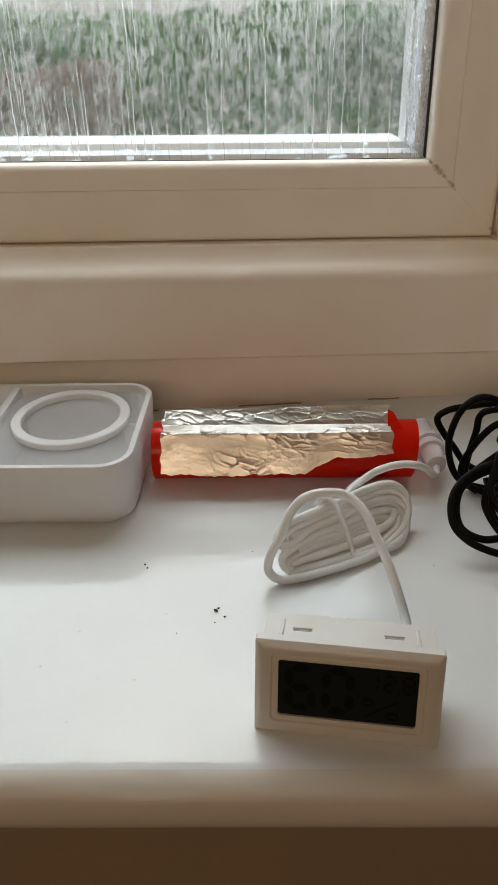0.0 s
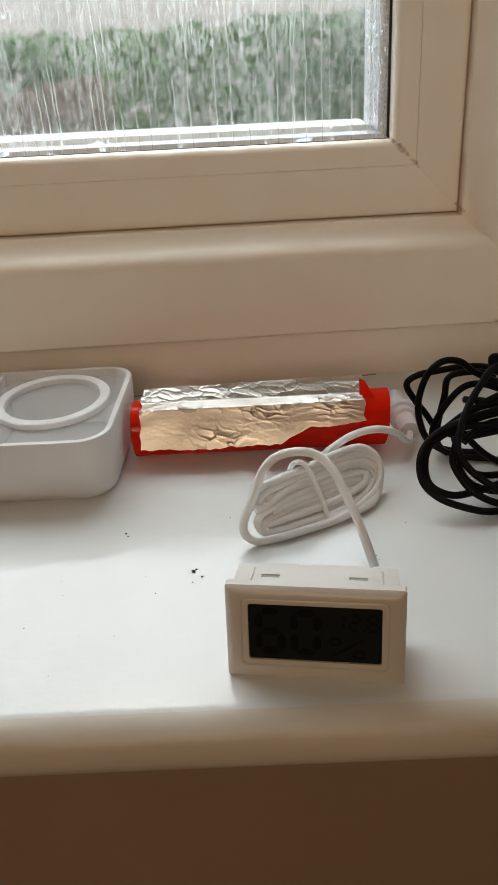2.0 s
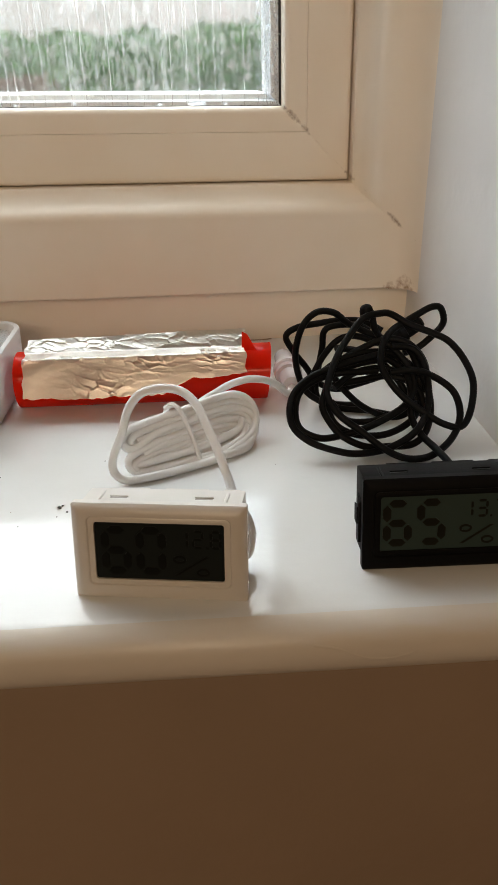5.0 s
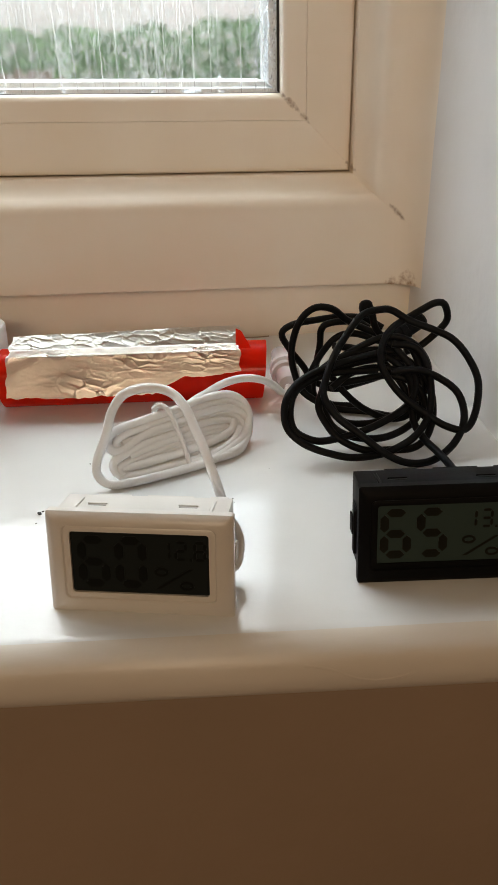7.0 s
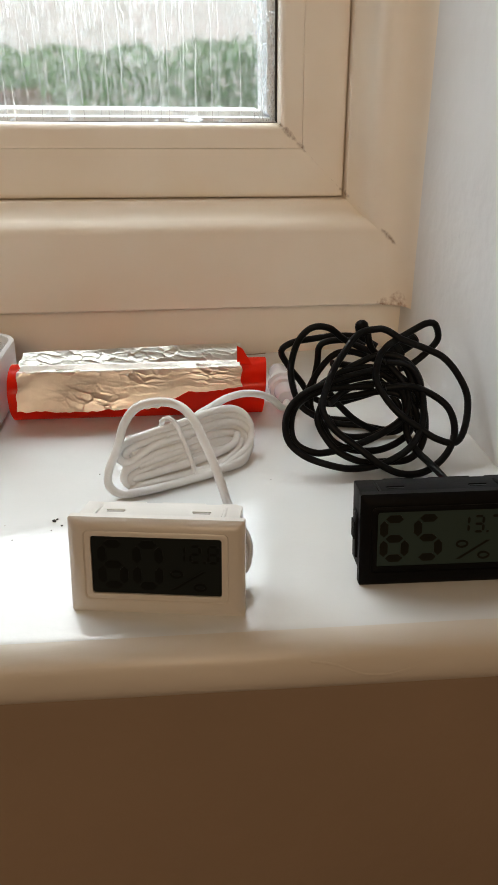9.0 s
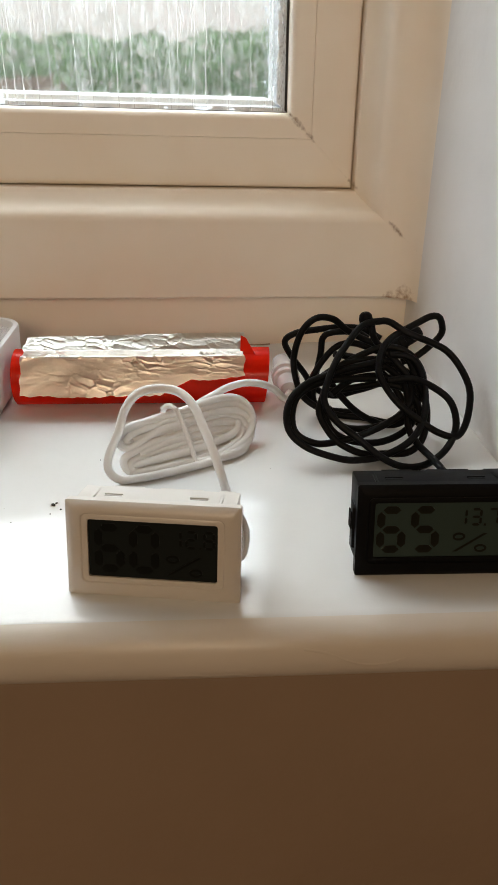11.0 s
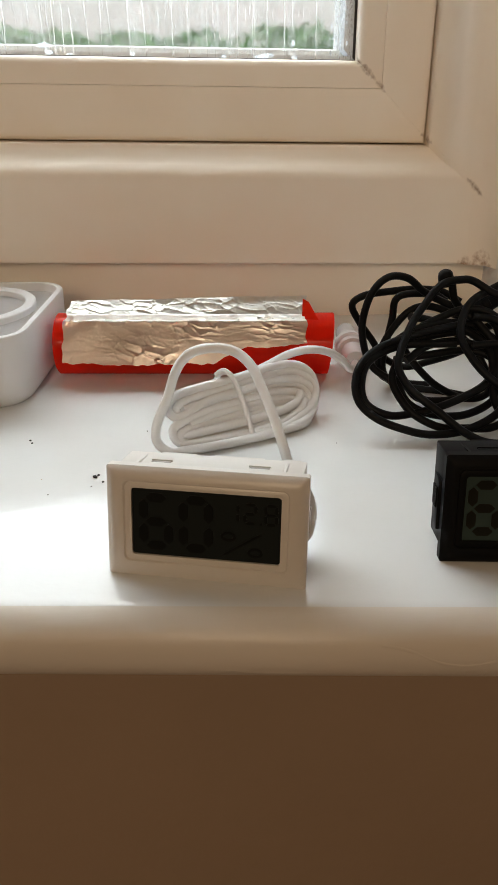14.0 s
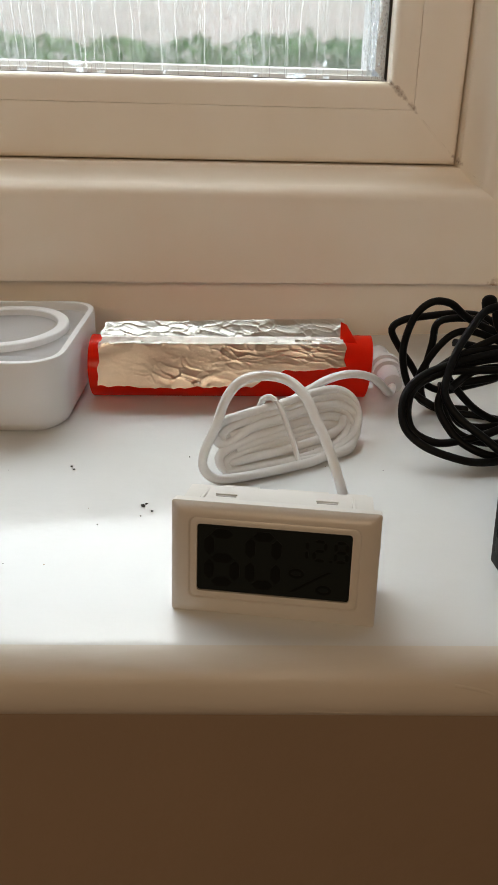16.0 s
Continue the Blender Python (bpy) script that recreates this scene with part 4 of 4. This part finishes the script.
def foil_sheet():
    """Foil over the front and top of the tube, its upper edge standing free, lower edge torn; crushed in places, smooth in others."""
    bm, n_, k_ = bmesh.new(), 250, 90
    bell = lambda a, c, w: math.exp(-((a - c) / w) ** 2)
    rows = []
    for i in range(n_ + 1):
        u = i / n_
        s = 0.0045 + u * 0.0935
        low = -8 + 1.5 * noise.noise((u * 5, 0.3, 0)) + 2.2 * noise.noise((u * 31, 1.3, 0))
        if u > 0.62:
            low += 22 * min(1, (u - 0.62) / 0.14) + (u > 0.86) * 40 * (u - 0.86)
        low = min(low, 30)
        row = []
        for k in range(k_ + 1):
            v = k / k_
            if v < 0.72:
                deg = low + (82 - low) * v / 0.72
                p = on_tube(s, deg, (TR + 0.0004) / math.cos(radians(deg - (32 if deg < 57.5 else 83))))
                nrm = (p - (AX0 + ALONG * s)).normalized()
            else:
                t = (v - 0.72) / 0.28
                base = on_tube(s, 82, TR + 0.0004)
                p = base + (-FRONTWARD * (0.0074 - 0.0012 * u) + Vector((0, 0, 0.0033 + 0.0022 * u + 0.0006 * noise.noise((u * 6, 2.2, t * 2))))) * t
                nrm = (Vector((0, 0, 1)) + FRONTWARD * 0.7).normalized()
            a, c = s * 1000, v * 26
            crush = 0.06 + 0.85 * min(1.0, max(0.0, (v - 0.70) / 0.08)) + 0.9 * bell(v, 0.515 + 0.035 * math.sin(u * 9), 0.05) + 0.9 * bell(u, 0.36, 0.13) * bell(v, 0.0, 0.22)
            crush += 0.8 * bell(u, 0.90, 0.11) * bell(v, 0.38, 0.26) + 0.5 * bell(u, 0.60, 0.10) * bell(v, 0.40, 0.15)
            crush = min(1.0, crush) * (0.75 + 0.5 * noise.noise((a * 0.08, c * 0.12, 2.0)))
            warp = Vector((a * 0.15 + 0.9 * noise.noise((a * 0.12, c * 0.16, 1)), c * 0.40 + a * 0.09 + 0.6 * noise.noise((a * 0.10, c * 0.14, 5)), 3.0))
            gaps, cells = noise.voronoi(warp)
            away = warp - cells[0]
            ridge = max(0.0, 1 - (gaps[1] - gaps[0]) * 6.0) ** 1.5
            tilt = away.x * math.sin(cells[0].x * 37.1 + cells[0].y * 11.3) + away.y * math.sin(cells[0].y * 29.7 + cells[0].x * 5.1)
            tiny = abs(noise.noise((a * 0.9 + c * 0.5, c * 1.3 - a * 0.4, 9)))
            fold = 0.00025 + 0.00030 * noise.noise((a * 0.05, c * 0.09, 4)) + crush * (0.00030 * ridge + 0.00040 * tilt + 0.00010 * tiny)
            edge = 0.0012 * noise.noise((v * 7, u > 0.5, 5.5)) * (i in (0, n_))
            row.append(bm.verts.new(p + nrm * fold + ALONG * edge))
        rows.append(row)
    for a, b_ in zip(rows, rows[1:]):
        for k in range(k_):
            bm.faces.new((a[k], b_[k], b_[k + 1], a[k + 1]))
    bmesh.ops.solidify(bm, geom=list(bm.faces), thickness=0.00008)
    return bm


foil = part("foil_wrap", foil_sheet(), FOIL, tube, "crinkled silver foil with a torn lower edge")


def foil_back():
    bm, rows = bmesh.new(), []
    for i in range(61):
        s = 0.0050 + 0.0925 * i / 60
        rows.append([bm.verts.new(on_tube(s, 92 + 60 * k / 24, TR + 0.0006 + 0.0003 * noise.noise((s * 300, k * 0.5, 2)))) for k in range(25)])
    for a, b_ in zip(rows, rows[1:]):
        for k in range(24):
            bm.faces.new((a[k], b_[k], b_[k + 1], a[k + 1]))
    bmesh.ops.solidify(bm, geom=list(bm.faces), thickness=0.00008)
    return bm


flap = bmesh.new()
for sides_ in ([on_tube(a, d, r) for a, d, r in ((0.0965, 70, TR + 0.0004), (0.1030, 66, TR + 0.0002), (0.0990, 88, TR + 0.0052), (0.0968, 92, TR + 0.0060))],):
    flap.faces.new([flap.verts.new(p) for p in sides_])
bmesh.ops.solidify(flap, geom=list(flap.faces), thickness=0.0005)
part("torn_flap", flap, RED, tube, "torn red flap beside the foil")
part("foil_wrap", foil_back(), FOIL, tube, "crinkled silver foil round the back")

# ---- frosted box ----
TX0, TX1, TY0, TY1, TZ = -0.078, 0.0572, 0.3140, 0.3868, 0.0280
tub = thing("plastic_box", "frosted white plastic box with rounded corners, open on top", "box")


def tub_shell():
    ring = lambda x0, x1, y0, y1, r, z: [(px, py, z) for px, py in outline(x0, x1, y0, y1, r, 10)]
    def at_z(inset, z, r):
        d = 0.0012 * (1 - z / TZ) + inset
        return ring(TX0 + d, TX1 - d, TY0 + d, TY1 - d, max(0.002, r - inset), z)
    levels = [at_z(0.0048, 0.0, 0.013), at_z(0.0026, 0.0005, 0.013), at_z(0.0010, 0.0018, 0.013), at_z(0.0, 0.0046, 0.013), at_z(0.0, TZ - 0.0006, 0.013), at_z(0.0004, TZ, 0.013),
              at_z(0.0024, TZ, 0.013), at_z(0.0028, TZ - 0.0006, 0.013), at_z(0.0030, 0.0040, 0.013), at_z(0.0050, 0.0022, 0.013)]
    return loft(levels)


part("box_shell", tub_shell(), TUBM, tub)
part("divider", box(-0.0075, -0.0040, TY0 + 0.002, TY1 - 0.002, 0.0015, TZ - 0.0004, 0.0009, 2), TUBM, tub)
part("latch_rib", box(TX1 - 0.0105, TX1 - 0.0026, 0.3575, 0.3593, 0.0015, TZ - 0.006, 0.0005, 2), TUBM, tub)
part("lid", loft([[(px, py, z) for px, py in outline(-0.0035, TX1 - 0.0030, TY0 + 0.0030, TY1 - 0.0030, 0.010, 8)] for z in (0.0241, 0.0248)]), CLEARPL, tub, "thin clear plastic lid")
RINGC = (0.0255, 0.3565)


def ring_body(r0, r1, z0, z1):
    prof = [(r0, z0), (r1, z0), (r1, z1 - 0.0004), (r1 - 0.0004, z1), (r0 + 0.0004, z1), (r0, z1 - 0.0004)]
    n_ = 72
    bm = bmesh.new()
    rings = [[bm.verts.new((RINGC[0] + r * math.cos(2 * math.pi * k / n_), RINGC[1] + r * math.sin(2 * math.pi * k / n_), z)) for k in range(n_)] for r, z in prof]
    for i in range(len(rings)):
        a, b_ = rings[i], rings[(i + 1) % len(rings)]
        for k in range(n_):
            bm.faces.new((a[k], a[(k + 1) % n_], b_[(k + 1) % n_], b_[k]))
    return bm


roll = thing("plastic_ring", "flat white plastic ring lying on the clear lid of the box", "ring")
part("ring_body", ring_body(0.0204, 0.0247, 0.0249, 0.0275), TUBM, roll, "white rim")

TURN_BOX = Matrix.Translation((0.06, 0.35, 0)) @ Matrix.Rotation(radians(-5), 4, "Z") @ Matrix.Translation((-0.06, -0.35, 0))
tub.matrix_basis = TURN_BOX
roll.matrix_basis = TURN_BOX.copy()

# ---- grit on the sill ----
def crumb(seed, size):
    rnd = random.Random(seed)
    bm = bmesh.new()
    bmesh.ops.create_icosphere(bm, subdivisions=1, radius=size)
    for v in bm.verts:
        v.co *= rnd.uniform(0.6, 1.35)
        v.co.z = max(v.co.z * 0.6, -0.3 * size)
    return bm


for i, (x, y, s) in enumerate(((0.0588, 0.2925, 0.0006), (0.0598, 0.2907, 0.0005), (0.0838, 0.2665, 0.0010), (0.0848, 0.2677, 0.0006), (0.0868, 0.2635, 0.0006), (0.0835, 0.2612, 0.0003), (0.0712, 0.2575, 0.0003), (0.0400, 0.2610, 0.0003), (0.1050, 0.250, 0.0003), (0.030, 0.247, 0.0003), (0.2046, 0.1990, 0.0004), (0.2105, 0.1992, 0.0004))):
    g = part("grit_crumb", crumb(i, s * 0.8), GRIT)
    g.location = (x, y, 0.3 * s if y > 0.21 else -0.0010)
    tagged(g, "tiny black crumb of grit on the sill", "grit", "grit on the sill")

dust = random.Random(23)
for i in range(16):
    s_ = dust.uniform(0.00012, 0.00028)
    g = part("grit_crumb", crumb(40 + i, s_), GRIT if i % 3 else DIRT)
    g.location = (dust.uniform(0.02, 0.235), dust.uniform(0.222, 0.32), 0.3 * s_)
    tagged(g, "tiny black crumb of grit on the sill", "grit", "grit on the sill")

# ---- the ceiling lamp of the room ----
lamp = thing("ceiling_lamp", "opal pendant lamp hanging from the ceiling, switched on", "lamp", LAMP)
part("shade", lathe([(0.0, 0.45), (0.03, 0.44), (0.10, 0.36), (0.16, 0.10), (0.165, 0.015), (0.158, 0.015), (0.153, 0.096), (0.096, 0.354), (0.028, 0.434), (0.0, 0.444)], (0, 0, 0.05), (0, 0, 1)), GLOBE, lamp)
part("flex", cable([(0, 0, 0.21), (0, 0, 0.4), (0, 0, CEIL_Z - LAMP[2])], 0.004, 8, 0.05), WHITE, lamp)
